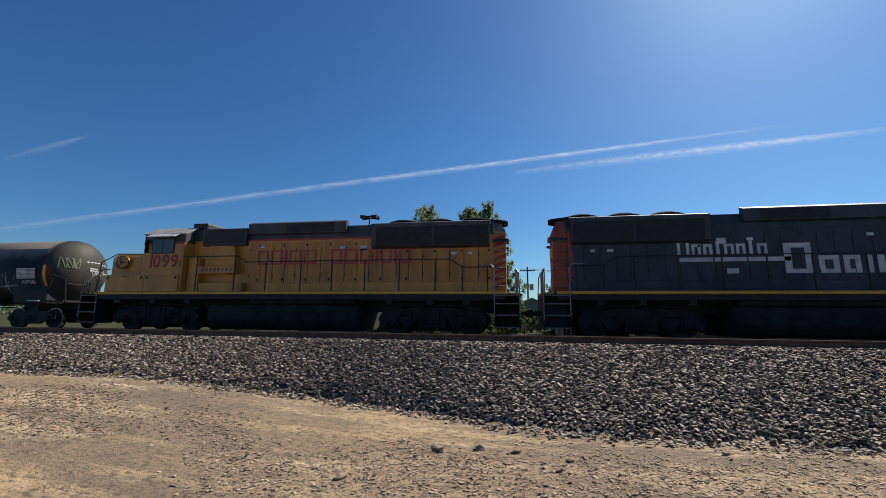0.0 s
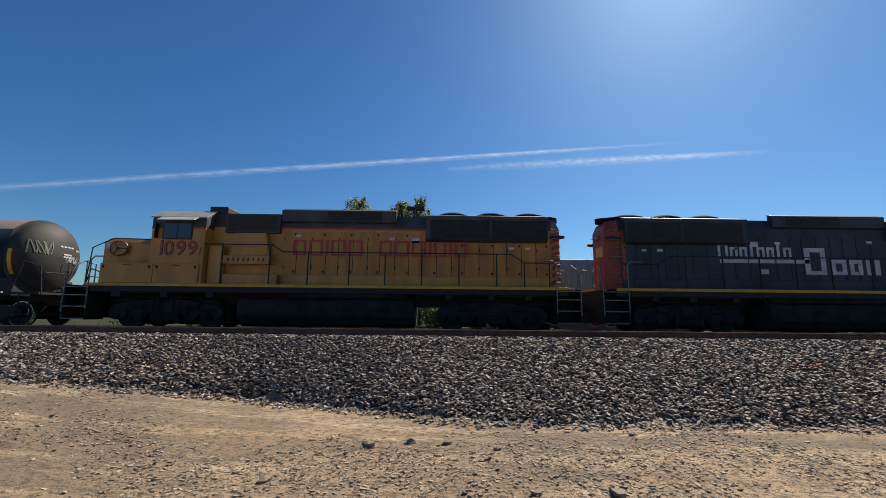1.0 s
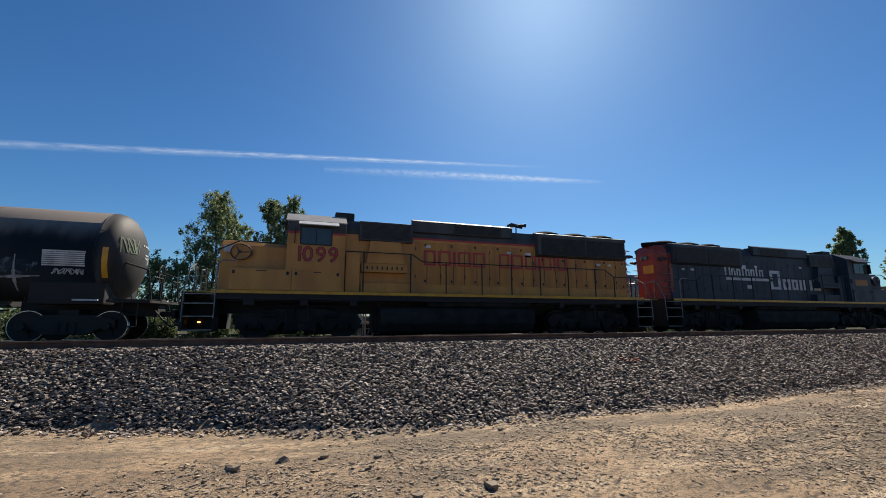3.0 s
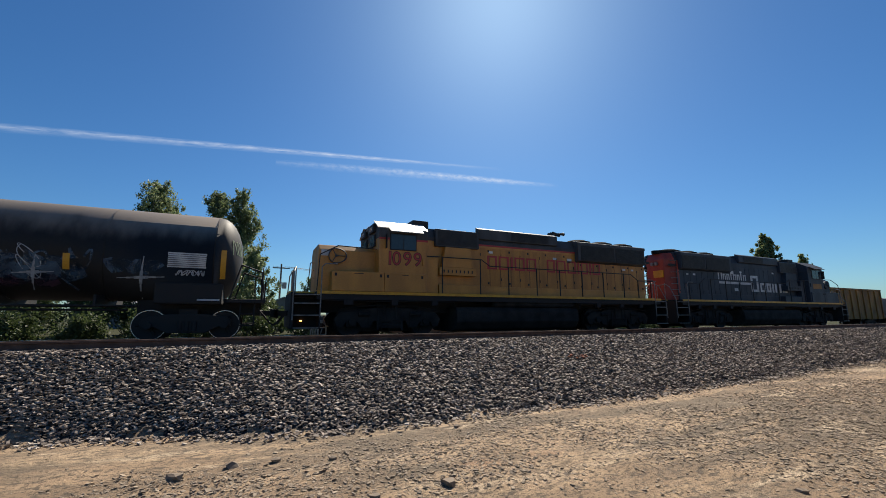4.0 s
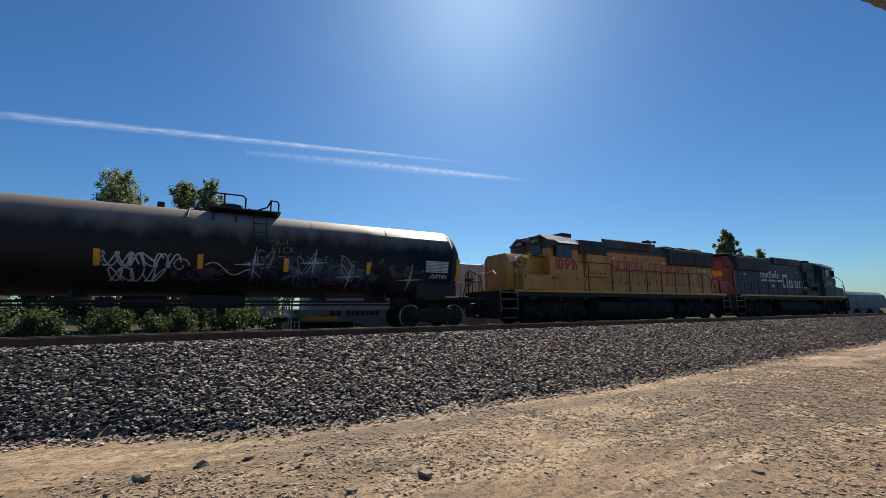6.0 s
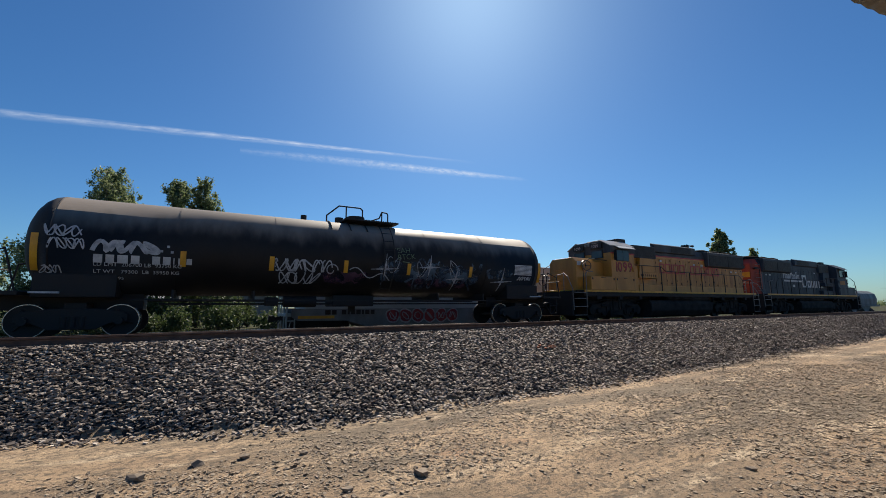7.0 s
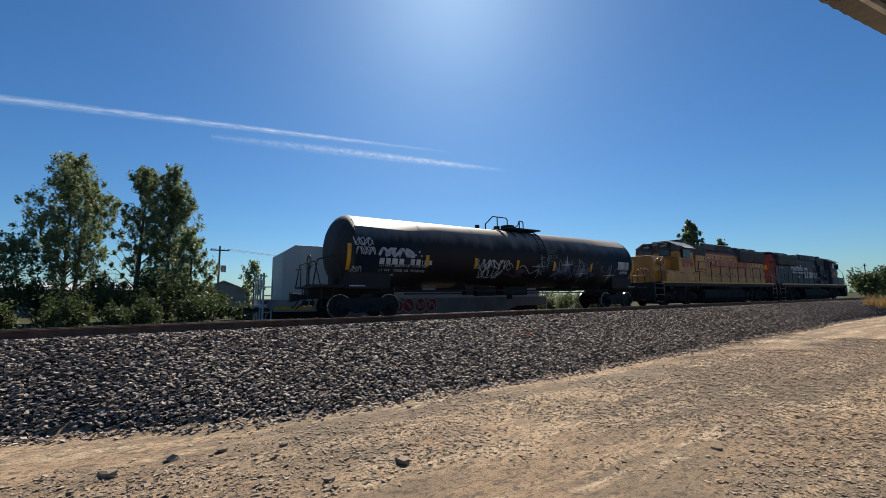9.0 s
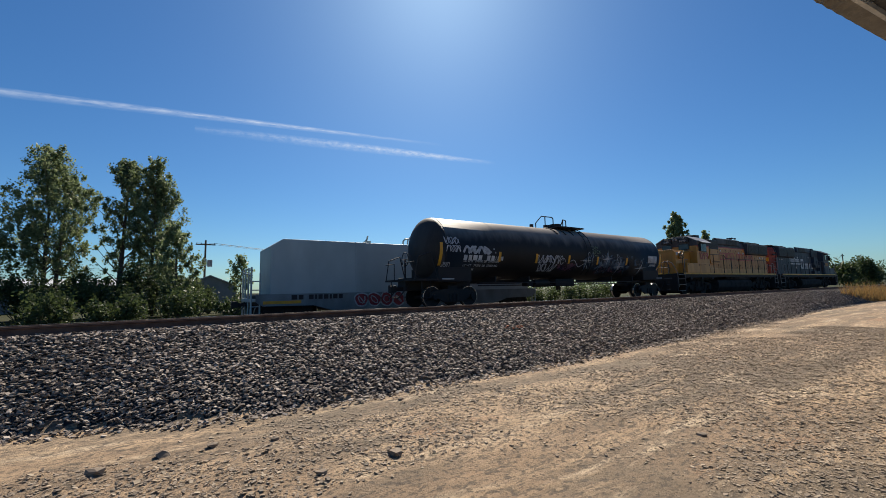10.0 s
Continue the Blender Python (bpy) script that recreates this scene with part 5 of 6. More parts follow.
def coil_car():
    """Parked covered steel coil car with a drop-centre frame."""
    C = empty("covered_coil_car", pose(11.8, YC2, RAIL2), "pale grey covered coil car with red graffiti parked on the siding", "freight car")
    prof = [(-8.3, 1.25), (8.3, 1.25), (8.3, 3.55), (7.75, 3.92), (-7.75, 3.92), (-8.3, 3.55)]
    hood = part("hood_cover", prism(nb(), prof, -1.5, 1.5, "y", 0.06), CARGREY, C, "pale grey removable hood")
    for x in (-4.15, 0.0, 4.15):
        part("cover_rib", box(nb(), x - 0.03, x + 0.03, -1.51, 1.51, 1.3, 3.93, 0.008), CARGREY, hood)
    skirt = [(-8.9, 1.3), (8.9, 1.3), (8.9, 0.95), (8.6, 0.75), (6.3, 0.72), (4.8, 0.28), (-4.8, 0.28), (-6.3, 0.72), (-8.6, 0.75), (-8.9, 0.95)]
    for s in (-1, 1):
        # the sill's darker grey stands for shade behind the tank car
        part("side_sill", prism(nb(), skirt, s * 1.5 - 0.04, s * 1.5 + 0.04, "y"), SILLGREY, C, "grey drop-centre side sill, tank car's shade in its colour")
    part("underframe", box(nb(), -8.9, 8.9, -1.4, 1.4, 0.8, 1.25, 0.02), BLACK, C)
    part("sill_stripe", box(nb(), -8.6, -6.9, -1.548, -1.542, 0.84, 0.98), ORANGE, C, "yellow reflective strip")
    x = -7.35
    for w in (0.26, 0.22, 0.12, 0.22, 0.1, 0.2, 0.22, 0.1, 0.22, 0.2):
        if w != 0.12:
            part("mark_bar", box(nb(), x, x + w, -1.55, -1.543, 1.02, 1.24), DARK, C, "dark bar of the reporting mark")
        x += w + 0.07
    # red bubble drawing with pale outlines
    ob2 = nb()
    rng = random.Random(3)
    for i in range(6):
        bm = nb()
        cx, cz, q = -3.85 + i * 0.72, 0.92, 0.37
        ring = [(cx + q * (1 + 0.1 * math.sin(3 * a + i)) * math.cos(a), cz + q * (0.98 + 0.08 * math.cos(2 * a + i)) * math.sin(a)) for a in [k * math.pi / 10 for k in range(20)]]
        vs = [bm.verts.new((u, -1.546 - 0.0006 * i, v)) for u, v in ring]
        bm.faces.new(vs)
        part("graffiti_fill", bm, SPRAYRED, C, "red sprayed bubble")
        pr = [[ob2.verts.new((v.x, -1.556, v.y)) for v in pq] for pq in stroke(ob2, ring + ring[:2], 0.036)]
        for a, b in zip(pr, pr[1:]):
            ob2.faces.new((a[0], b[0], b[1], a[1]))
        for sc in scribble(rng, cx, cz, 1, 0.4, 0.4, 8):
            pr = [[ob2.verts.new((v.x, -1.557, v.y)) for v in pq] for pq in stroke(ob2, sc, 0.026)]
            for a, b in zip(pr, pr[1:]):
                ob2.faces.new((a[0], b[0], b[1], a[1]))
    part("graffiti_outline", ob2, SPRAY, C, "white sprayed outline")
    # shield emblem, plain
    bm = nb()
    prism(bm, [(0.35, 3.05), (0.95, 3.05), (0.98, 2.75), (0.65, 2.35), (0.32, 2.75)], -1.548, -1.54, "y")
    part("emblem", bm, WHITE, hood, "plain shield emblem")
    bm = nb()
    box(bm, 0.34, 0.96, -1.552, -1.548, 2.82, 3.05)
    part("emblem_top", bm, SPRAYBLUE, hood, "blue top of the emblem")
    bm = nb()
    for k in range(4):
        box(bm, 0.42 + k * 0.13, 0.48 + k * 0.13, -1.552, -1.548, 2.58, 2.8)
    part("emblem_bars", bm, SPRAYRED, hood)
    # lifting brackets on the roof
    for x in (-2.9, 0.15):
        bm = nb()
        if x > 0:
            for y in (-0.3, 0.3):
                tube(bm, [(x - 0.6, y, 3.9), (x - 0.55, y, 4.35), (x - 0.4, y, 4.5), (x + 0.3, y, 4.5), (x + 0.45, y, 4.3), (x + 0.5, y, 3.9)], 0.05, 8)
                tube(bm, [(x, y, 3.9), (x, y, 4.48)], 0.045, 8)
        else:
            box(bm, x - 0.12, x + 0.12, -0.3, 0.3, 3.9, 4.2, 0.03)
            tube(bm, [(x - 0.3, 0, 3.9), (x, 0, 4.3), (x + 0.05, 0, 4.5)], 0.05, 8)
        part("lifting_bracket", bm, CARGREY, hood)
    for d in (-1, 1):
        pl = part("end_platform", box(nb(), min(d * 8.3, d * 9.15), max(d * 8.3, d * 9.15), -1.4, 1.4, 0.95, 1.1, 0.02), CARGREY, C, "end platform")
        bm = nb()
        for y in (-1.38, -0.5, 0.5, 1.38):
            tube(bm, [(d * 9.08, y, 0.2), (d * 9.08, y, 2.55)], 0.045, 6)
        tube(bm, [(d * 9.08, -1.38, 2.2), (d * 9.08, 1.38, 2.4)], 0.035, 6)
        for z in (0.4, 0.75, 1.5, 1.9):
            rod(bm, (d * 8.72, -1.42, z), (d * 9.08, -1.42, z), 0.025, 6)
        tube(bm, [(d * 8.72, -1.42, 0.3), (d * 8.72, -1.42, 2.3)], 0.035, 6)
        part("end_ladder", bm, CARGREY, pl, "grey end ladder and posts")
        coupler(C, d * 9.6, d)
    for x in (-7.4, 7.4):
        freight_truck(C, x)
    return C


def gondola():
    G = empty("gondola_car", pose(54.2, YC2, RAIL2), "ochre rusty gondola car parked on the siding", "freight car")
    part("floor", box(nb(), -7.5, 7.5, -1.45, 1.45, 1.0, 1.2), OCHRE, G)
    for s in (-1, 1):
        side = part("side_wall", box(nb(), -7.5, 7.5, s * 1.48 - 0.05, s * 1.48 + 0.05, 0.9, 3.9, 0.02), OCHRE, G, "ochre steel side wall")
        for k in range(12):
            x = -7.3 + k * 1.32
            part("side_post", box(nb(), x, x + 0.14, min(s * 1.52, s * 1.64), max(s * 1.52, s * 1.64), 0.9, 3.85, 0.02), OCHRE, side)
        part("top_chord", box(nb(), -7.55, 7.55, s * 1.5 - 0.1, s * 1.5 + 0.1, 3.85, 4.02, 0.03), OCHRE, side)
    for d in (-1, 1):
        part("end_wall", box(nb(), d * 7.5 - 0.06, d * 7.5 + 0.06, -1.45, 1.45, 0.9, 3.9, 0.02), OCHRE, G, "ochre steel end wall")
        coupler(G, d * 8.6, d)
        freight_truck(G, d * 5.6)
    return G


def hopper():
    K = empty("covered_hopper_car", pose(72.2, YC2, RAIL2), "pale grey covered hopper car parked on the siding", "freight car")
    prof = [(-1.5, 1.3), (1.5, 1.3), (1.56, 2.1), (1.40, 2.75), (0.85, 3.15), (0, 3.28), (-0.85, 3.15), (-1.40, 2.75), (-1.56, 2.1)]
    part("body", prism(nb(), prof, -7.4, 7.4, "x", 0.05), SILLGREY, K, "pale grey rounded hopper body", True)
    part("side_sill", box(nb(), -8.1, 8.1, -1.55, 1.55, 1.05, 1.3, 0.02), SILLGREY, K)
    for x in (-4.2, 0.0, 4.2):
        bm = nb()
        prism(bm, [(x - 1.7, 1.05), (x + 1.7, 1.05), (x + 0.4, 0.35), (x - 0.4, 0.35)], -1.2, 1.2, "y")
        part("discharge_bay", bm, SILLGREY, K)
    for d in (-1, 1):
        coupler(K, d * 8.7, d)
        freight_truck(K, d * 6.2)
    return K


def leaf_cloud(rng, centres, radii, n, size):
    """Leaf quads thrown around clump centres, thin towards each clump's rim."""
    c = rng.integers(0, len(centres), n)
    d = rng.normal(0, 1, (n, 3))
    d /= np.linalg.norm(d, axis=1)[:, None]
    p = centres[c] + d * (radii[c] * rng.uniform(0.05, 1.15, n) ** 0.95)[:, None] * np.array([0.85, 0.85, 1.3])
    a, b = rng.normal(0, 1, (2, n, 3))
    a /= np.linalg.norm(a, axis=1)[:, None]
    b = np.cross(a, b)
    b /= np.linalg.norm(b, axis=1)[:, None] + 1e-6
    s = (size * rng.uniform(0.6, 1.4, n))[:, None]
    v = np.stack([p - a * s, p + b * s * 0.55, p + a * s, p - b * s * 0.55], 1).reshape(-1, 3)
    f = np.arange(4 * n).reshape(-1, 4)
    return v, f


def leaves(name, v, f, mat, parent=None, label=""):
    me = bpy.data.meshes.new(name)
    me.vertices.add(len(v))
    me.vertices.foreach_set("co", v.reshape(-1))
    me.loops.add(f.size)
    me.loops.foreach_set("vertex_index", f.reshape(-1).astype(np.int32))
    me.polygons.add(len(f))
    me.polygons.foreach_set("loop_start", np.arange(0, f.size, f.shape[1], dtype=np.int32))
    me.materials.append(mat)
    me.update(calc_edges=True)
    o = new(name, me)
    o.parent = parent
    return tagged(o, label) if label else o


def tree(x, y, z, height, width, seed, n, label, size=0.10, trunks=2, low=0.12, group="trees"):
    """Poplar-like tree: leaning stems with rising limbs and uneven clumps of leaves."""
    rng = np.random.default_rng(seed)
    t = empty("tree", pose(x, y, z), label, "tree", group)
    bm = nb()
    cs, rs = [], []
    for k in range(trunks):
        ox = (k - (trunks - 1) / 2) * width * 0.32 + rng.normal(0, 0.1)
        oy = rng.normal(0, width * 0.12)
        top = height * (1.0 if k == 0 else rng.uniform(0.82, 0.97))
        lean = rng.normal(0, 0.03, 2)
        pts = [Vector((ox * (0.35 + 0.65 * q) + lean[0] * q * top, oy * q + lean[1] * q * top, q * top * 0.96)) for q in np.linspace(0, 1, 7)]
        r0 = 0.02 * height / math.sqrt(trunks)
        for i, (a, b) in enumerate(zip(pts, pts[1:])):
            rod(bm, a, b, r0 * (1 - i / 6.3), 8, r0 * (1 - (i + 1) / 6.3))
        m_ = int(40 + height * 6.0)
        for i in range(m_):
            q = low + (1 - low) * rng.uniform(0, 1) ** 0.9
            p = pts[0].lerp(pts[-1], q) if q < 0.01 else pts[min(5, int(q * 6))].lerp(pts[min(6, int(q * 6) + 1)], q * 6 - int(q * 6))
            spread = width * 0.5 * (0.25 + 1.25 * math.sin(math.pi * min(0.97, q ** 0.75))) / (1.0 if trunks == 1 else 1.25)
            an = rng.uniform(0, 2 * math.pi)
            ln = spread * rng.uniform(0.35, 1.0)
            tip = p + Vector((math.cos(an) * ln, math.sin(an) * ln, ln * rng.uniform(0.8, 1.5)))
            if i % 2 == 0:
                rod(bm, p, tip, r0 * 0.22 * (1.2 - q), 5, r0 * 0.05)
            cs.append(tuple(tip))
            rs.append(rng.uniform(0.22, 0.60) * (0.5 + width * 0.09))
            if ln > spread * 0.55:
                cs.append(tuple(p.lerp(tip, 0.55)))
                rs.append(rng.uniform(0.22, 0.5) * (0.5 + width * 0.08))
        cs.append(tuple(pts[-1] + Vector((0, 0, 0.1))))
        rs.append(0.35)
    part("trunk", bm, BARK, t, "grey-brown trunk and limbs")
    v, f = leaf_cloud(rng, np.array(cs), np.array(rs), n, size)
    leaves("crown", v, f, LEAF, t, "mid-green leafy crown with gaps")
    return t


def bush(x, y, z, w, h, seed, n, mat=None, size=0.09, label="green leafy bush by the siding", group="bushes"):
    rng = np.random.default_rng(seed)
    b = empty("bush", pose(x, y, z), label, "bush", group)
    bm = nb()
    cs, rs = [], []
    for i in range(14):
        a, q = rng.uniform(0, 2 * math.pi), rng.uniform(0.2, 1)
        tip = Vector((math.cos(a) * w * 0.42 * q, math.sin(a) * w * 0.42 * q, h * rng.uniform(0.3, 0.9)))
        rod(bm, (0, 0, 0), tip, 0.03, 5, 0.008)
        cs.append(tuple(tip))
        rs.append(rng.uniform(0.14, 0.26) * w)
    part("stems", bm, BARK, b)
    v, f = leaf_cloud(rng, np.array(cs), np.array(rs), n, size)
    v[:, 2] = np.maximum(v[:, 2], 0.0)
    leaves("foliage", v, f, mat or SHRUB, b)
    return b


def weeds(name, rng, x, y, z, h, mat, label):
    n = len(x)
    a = rng.uniform(0, 2 * np.pi, n)
    w = 0.012 + 0.010 * rng.uniform(0, 1, n)
    hh = h * rng.uniform(0.4, 1.2, n)
    lx, ly = rng.normal(0, 0.3, (2, n)) * hh
    b0 = np.stack([x - np.cos(a) * w, y - np.sin(a) * w, z], 1)
    b1 = np.stack([x + np.cos(a) * w, y + np.sin(a) * w, z], 1)
    t = np.stack([x + lx, y + ly, z + hh], 1)
    v = np.stack([b0, b1, t], 1).reshape(-1, 3)
    o = leaves(name, v, np.arange(3 * n).reshape(-1, 3), mat)
    return tagged(o, label, "weeds", kind="stuff")


def build_plants():
    zl = LOW
    tree(-8.9, 45, zl, 14.3, 5.8, 11, 31000, "tall leafy poplar with two stems behind the siding", 0.10, 2, 0.16)
    tree(-4.4, 44.5, zl, 14.0, 3.6, 12, 18500, "slender leafy poplar behind the siding", 0.10, 1, 0.12)
    tree(-2.0, 45.5, zl, 14.2, 4.2, 13, 26000, "tall leafy poplar with two stems behind the siding", 0.10, 2, 0.12)
    tree(-0.1, 40, zl, 7.4, 2.6, 14, 8000, "small young tree beside the poplars", 0.11, 1, 0.08)
    tree(-12.2, 43, zl, 6.4, 4.8, 15, 8500, "low spreading dark green tree behind the siding", 0.11, 2, 0.05)
    tree(-18.5, 48, zl, 4.8, 3.6, 16, 9000, "small leafy tree far behind the siding", 0.15, 2, 0.05)
    tree(4.6, 40, zl, 5.0, 1.8, 17, 1200, "thin young tree beside the grey shed", 0.13, 1, 0.3)
    tree(85.5, 42.8, zl, 16.0, 4.0, 18, 22000, "dark green tree rising behind the trains", 0.2, 1, 0.2)
    tree(100.5, 42.8, zl, 13.8, 3.0, 19, 700, "sparse young tree behind the trains", 0.30, 1, 0.5)
    # seven around y 28 are added to darken the view under the train
    for i, (x, y, w, h, n) in enumerate([(-11.4, 39.5, 3.0, 2.4, 3000), (-8.3, 39, 2.8, 1.9, 2400), (-5.6, 39, 2.6, 2.6, 2600), (-2.9, 38.5, 3.0, 2.3, 2600), (-0.6, 38, 2.6, 2.6, 2600), (1.4, 37, 2.4, 1.8, 2200), (3.2, 36.5, 1.6, 1.1, 1200), (-15.5, 40, 3.0, 2.0, 2200), (-18.4, 42, 3.4, 2.2, 2400), (-22.5, 44, 4.0, 2.6, 2400), (-27, 46, 4.0, 2.4, 2000), (6.6, 33, 2.6, 1.3, 1800), (9.5, 32, 2.6, 1.6, 1800), (13.0, 33, 3.0, 1.7, 1800), (17, 33, 3.0, 1.5, 1600), (21.5, 33, 3.2, 1.8, 1600), (-33, 48, 5, 3, 2000), (-12.5, 42, 4.4, 3.6, 5000), (-10, 42.5, 4.2, 3.2, 5000), (-7.2, 42, 4.4, 3.8, 5000), (-4.4, 42.5, 4.2, 3.4, 5000), (-1.8, 42, 4.2, 3.8, 5000), (0.6, 42, 3.8, 3.0, 4500), (2.3, 41, 2.8, 2.2, 3000), (-15.8, 43, 4.6, 3.0, 4500), (19.5, 28.5, 3.6, 1.6, 3000), (23, 28, 3.6, 1.5, 3000), (26.5, 28.5, 3.8, 1.7, 3000), (30, 28, 3.6, 1.5, 3000), (33.5, 28.5, 3.8, 1.6, 3000), (37, 28, 3.8, 1.6, 3000), (41, 28.5, 4, 1.7, 3000), (-9, 30, 3.0, 1.5, 3000), (-6, 31, 3.2, 1.8, 3000), (-3, 30, 3.0, 1.4, 3000), (0, 31, 3, 1.7, 3000), (3.4, 30, 2.4, 1.3, 2400), (-12.5, 31, 3.2, 1.6, 3000), (-16, 32, 3.4, 1.7, 3000), (-20, 33, 3.6, 1.8, 3000), (-24.5, 34, 4, 2.0, 3000)]):
        bush(x, y, zl, w, h, 40 + i, n)
    for i, (x, y, w, h, n) in enumerate([(124, 25.5, 7, 5.4, 3400), (142, 25, 7, 7.0, 3600), (154, 27, 8, 5.4, 3400), (168, 31, 10, 6.4, 3400), (192, 35, 12, 6.4, 3400)]):
        bush(x, y, zl, w, h, 80 + i, n, size=0.26, label="large green bush far along the railway", group="far bushes")
    rng = np.random.default_rng(99)
    # far woods along the horizon
    n = 240
    cx = np.concatenate([rng.uniform(-420, -60, n), rng.uniform(150, 900, n)])
    cy = np.concatenate([rng.uniform(160, 260, n), rng.uniform(140, 420, n)])
    cz = np.concatenate([rng.uniform(0, 1.5, n), rng.uniform(0, 3.0, n)])
    v, f = leaf_cloud(rng, np.stack([cx, cy, cz], 1), rng.uniform(2.5, 5.5, 2 * n), 26000, 0.9)
    o = leaves("far_woods", v, f, LEAF)
    tagged(o, "distant dark green belt of trees on the horizon", "trees", kind="stuff")
    # dry weeds by the lane's far end and low growth along the siding
    n = 3200
    x, y = rng.uniform(42, 58, n), rng.uniform(7.4, 9.2, n)
    keep = y > 9.8 - (x - 38) * 0.14
    weeds("dry_weeds", rng, x[keep], y[keep], ground_height(x[keep], y[keep]), 0.9, DRYWEED, "dry orange-brown weeds beside the lane")
    n = 14000
    x, y = rng.uniform(-40, 60, n), rng.uniform(18.4, 33, n)
    keep = np.abs(y - YC2) > 1.9
    weeds("siding_weeds", rng, x[keep], y[keep], ground_height(x[keep], y[keep]), 0.42, WEED, "green and straw-coloured weeds along the siding")


def build_shed():
    S = empty("metal_shed", pose(-4.0, 62, LOW), "pale grey corrugated metal shed behind the trees", "shed")
    bm = nb()
    box(bm, -16, 9, 0, 12, 0, 3.1)
    wall = part("wall", bm, SHEDGREY, S, "corrugated grey wall")
    bm = nb()
    for k in range(62):
        box(bm, -16 + k * 0.4, -15.85 + k * 0.4, -0.05, 0.0, 0, 3.1)
    part("wall_ribs", bm, SHEDGREY, wall)
    part("roof", prism(nb(), [(-0.5, 3.05), (12.5, 3.05), (6.0, 4.0)], -16.4, 9.4, "x"), WHITE, S, "pale metal roof")
    part("door", box(nb(), 4.0, 6.6, -0.06, -0.02, 0, 2.4), GREY, S, "grey roller door")
    G = empty("gable_shed", pose(2.8, 50, LOW), "pale grey gabled metal shed beside the pole", "shed")
    part("wall", prism(nb(), [(-2.6, 0), (2.6, 0), (2.6, 2.6), (0, 3.7), (-2.6, 2.6)], 0, 9, "y"), SHEDGREY, G, "grey gable wall")
    for s in (-1, 1):
        part("roof_side", prism(nb(), [(s * 0.0, 3.72), (s * 2.9, 2.5), (s * 2.9, 2.58), (s * 0.0, 3.82)], -0.3, 9.3, "y"), WHITE, G, "pale metal roof side")
    bm = nb()
    for k in range(13):
        box(bm, -2.5 + k * 0.4, -2.42 + k * 0.4, -0.04, 0.0, 0, 2.55)
    part("wall_ribs", bm, SHEDGREY, G)


def utility_pole(x, y, z, h, label, transformer):
    P = empty("utility_pole", pose(x, y, z), label, "utility pole", "utility poles")
    part("pole", rod(nb(), (0, 0, 0), (0, 0, h), 0.17, 12, 0.12), WOODPOLE, P, "dark wooden pole")
    part("crossarm", box(nb(), -1.3, 1.3, -0.16, -0.02, h - 0.75, h - 0.58, 0.01), WOODPOLE, P)
    for k in (-1.15, -0.55, 0.55, 1.15):
        part("insulator", rod(nb(), (k, -0.09, h - 0.58), (k, -0.09, h - 0.40), 0.045, 8), GREY, P)
    if transformer:
        bm = nb()
        rod(bm, (0.62, -0.1, h - 4.0), (0.62, -0.1, h - 3.0), 0.34, 16)
        rod(bm, (-0.1, -0.35, h - 3.9), (-0.1, -0.35, h - 2.9), 0.3, 16)
        box(bm, -0.3, 0.8, -0.2, 0.1, h - 3.5, h - 3.4)
        part("transformer", bm, SHEDGREY, P, "grey pole transformer")
    return P


def cables(pairs, label):
    for a, b, sag in pairs:
        bm = nb()
        a, b = Vector(a), Vector(b)
        pts = [a.lerp(b, t) - Vector((0, 0, sag * 4 * t * (1 - t))) for t in np.linspace(0, 1, 11)]
        tube(bm, pts, 0.022, 5)
        tagged(part("overhead_cable", bm, DARK), label, "cable", "overhead cables")


def build_poles():
    utility_pole(3.2, 70, LOW, 9.9, "dark wooden utility pole with crossarm and transformers", True)
    utility_pole(68.0, 95, LOW, 10.2, "dark wooden utility pole with crossarm", False)
    utility_pole(176.0, 36, LOW, 10.4, "dark wooden utility pole far along the railway", False)
    cables([((3.2 + k, 70, 9.5), (68.0 + k, 95, 9.8), 1.0) for k in (-1.15, 0.55, 1.15)], "thin black overhead cable between poles")
    cables([((176.0 + k, 36, 10.0), (420.0, 100 + 4 * k, 14.0), 2.0) for k in (-1.15, 1.15)], "thin black overhead cable between poles")


def build_awning():
    """Corrugated eave of the building beside the lane."""
    B = empty("lane_building", pose(-0.12, 0.37, 0, 0, 0, -8.3), "grey metal building with a corrugated eave beside the lane", "building")
    wall = nb()
    box(wall, 4.3, 26, -9, -0.6, 0, 4.42)
    part("wall", wall, SHEDGREY, B, "grey metal wall")
    part("soffit", box(nb(), 3.4, 27, -0.62, 1.16, 4.46, 4.50), GREY, B, "dark grey soffit")
    part("fascia", box(nb(), 3.36, 27, 1.16, 1.20, 4.40, 4.56, 0.006), WHITE, B, "white fascia trim")
    bm = nb()
    n = 230
    pr = []
    for k in range(n + 1):
        x = 3.3 + 23.8 * k / n
        z = 4.585 + 0.018 * math.sin(x * 2 * math.pi / 0.21)
        pr.append([bm.verts.new(p) for p in ((x, 1.46, z), (x, -9.4, z + 1.2), (x, -9.4, z + 1.203), (x, 1.46, z + 0.003))])
    for a, b in zip(pr, pr[1:]):
        bm.faces.new((a[0], a[1], b[1], b[0]))
        bm.faces.new((a[3], b[3], b[2], a[2]))
        bm.faces.new((a[0], b[0], b[3], a[3]))
    part("roof_sheet", bm, EAVE, B, "corrugated metal roof sheet", True)


EAVE = material("dull_corrugated_metal", (0.30, 0.27, 0.22), 0.5, 0.4, (0.2, 0.18, 0.15), 2, 30, 0.05, 0.2)


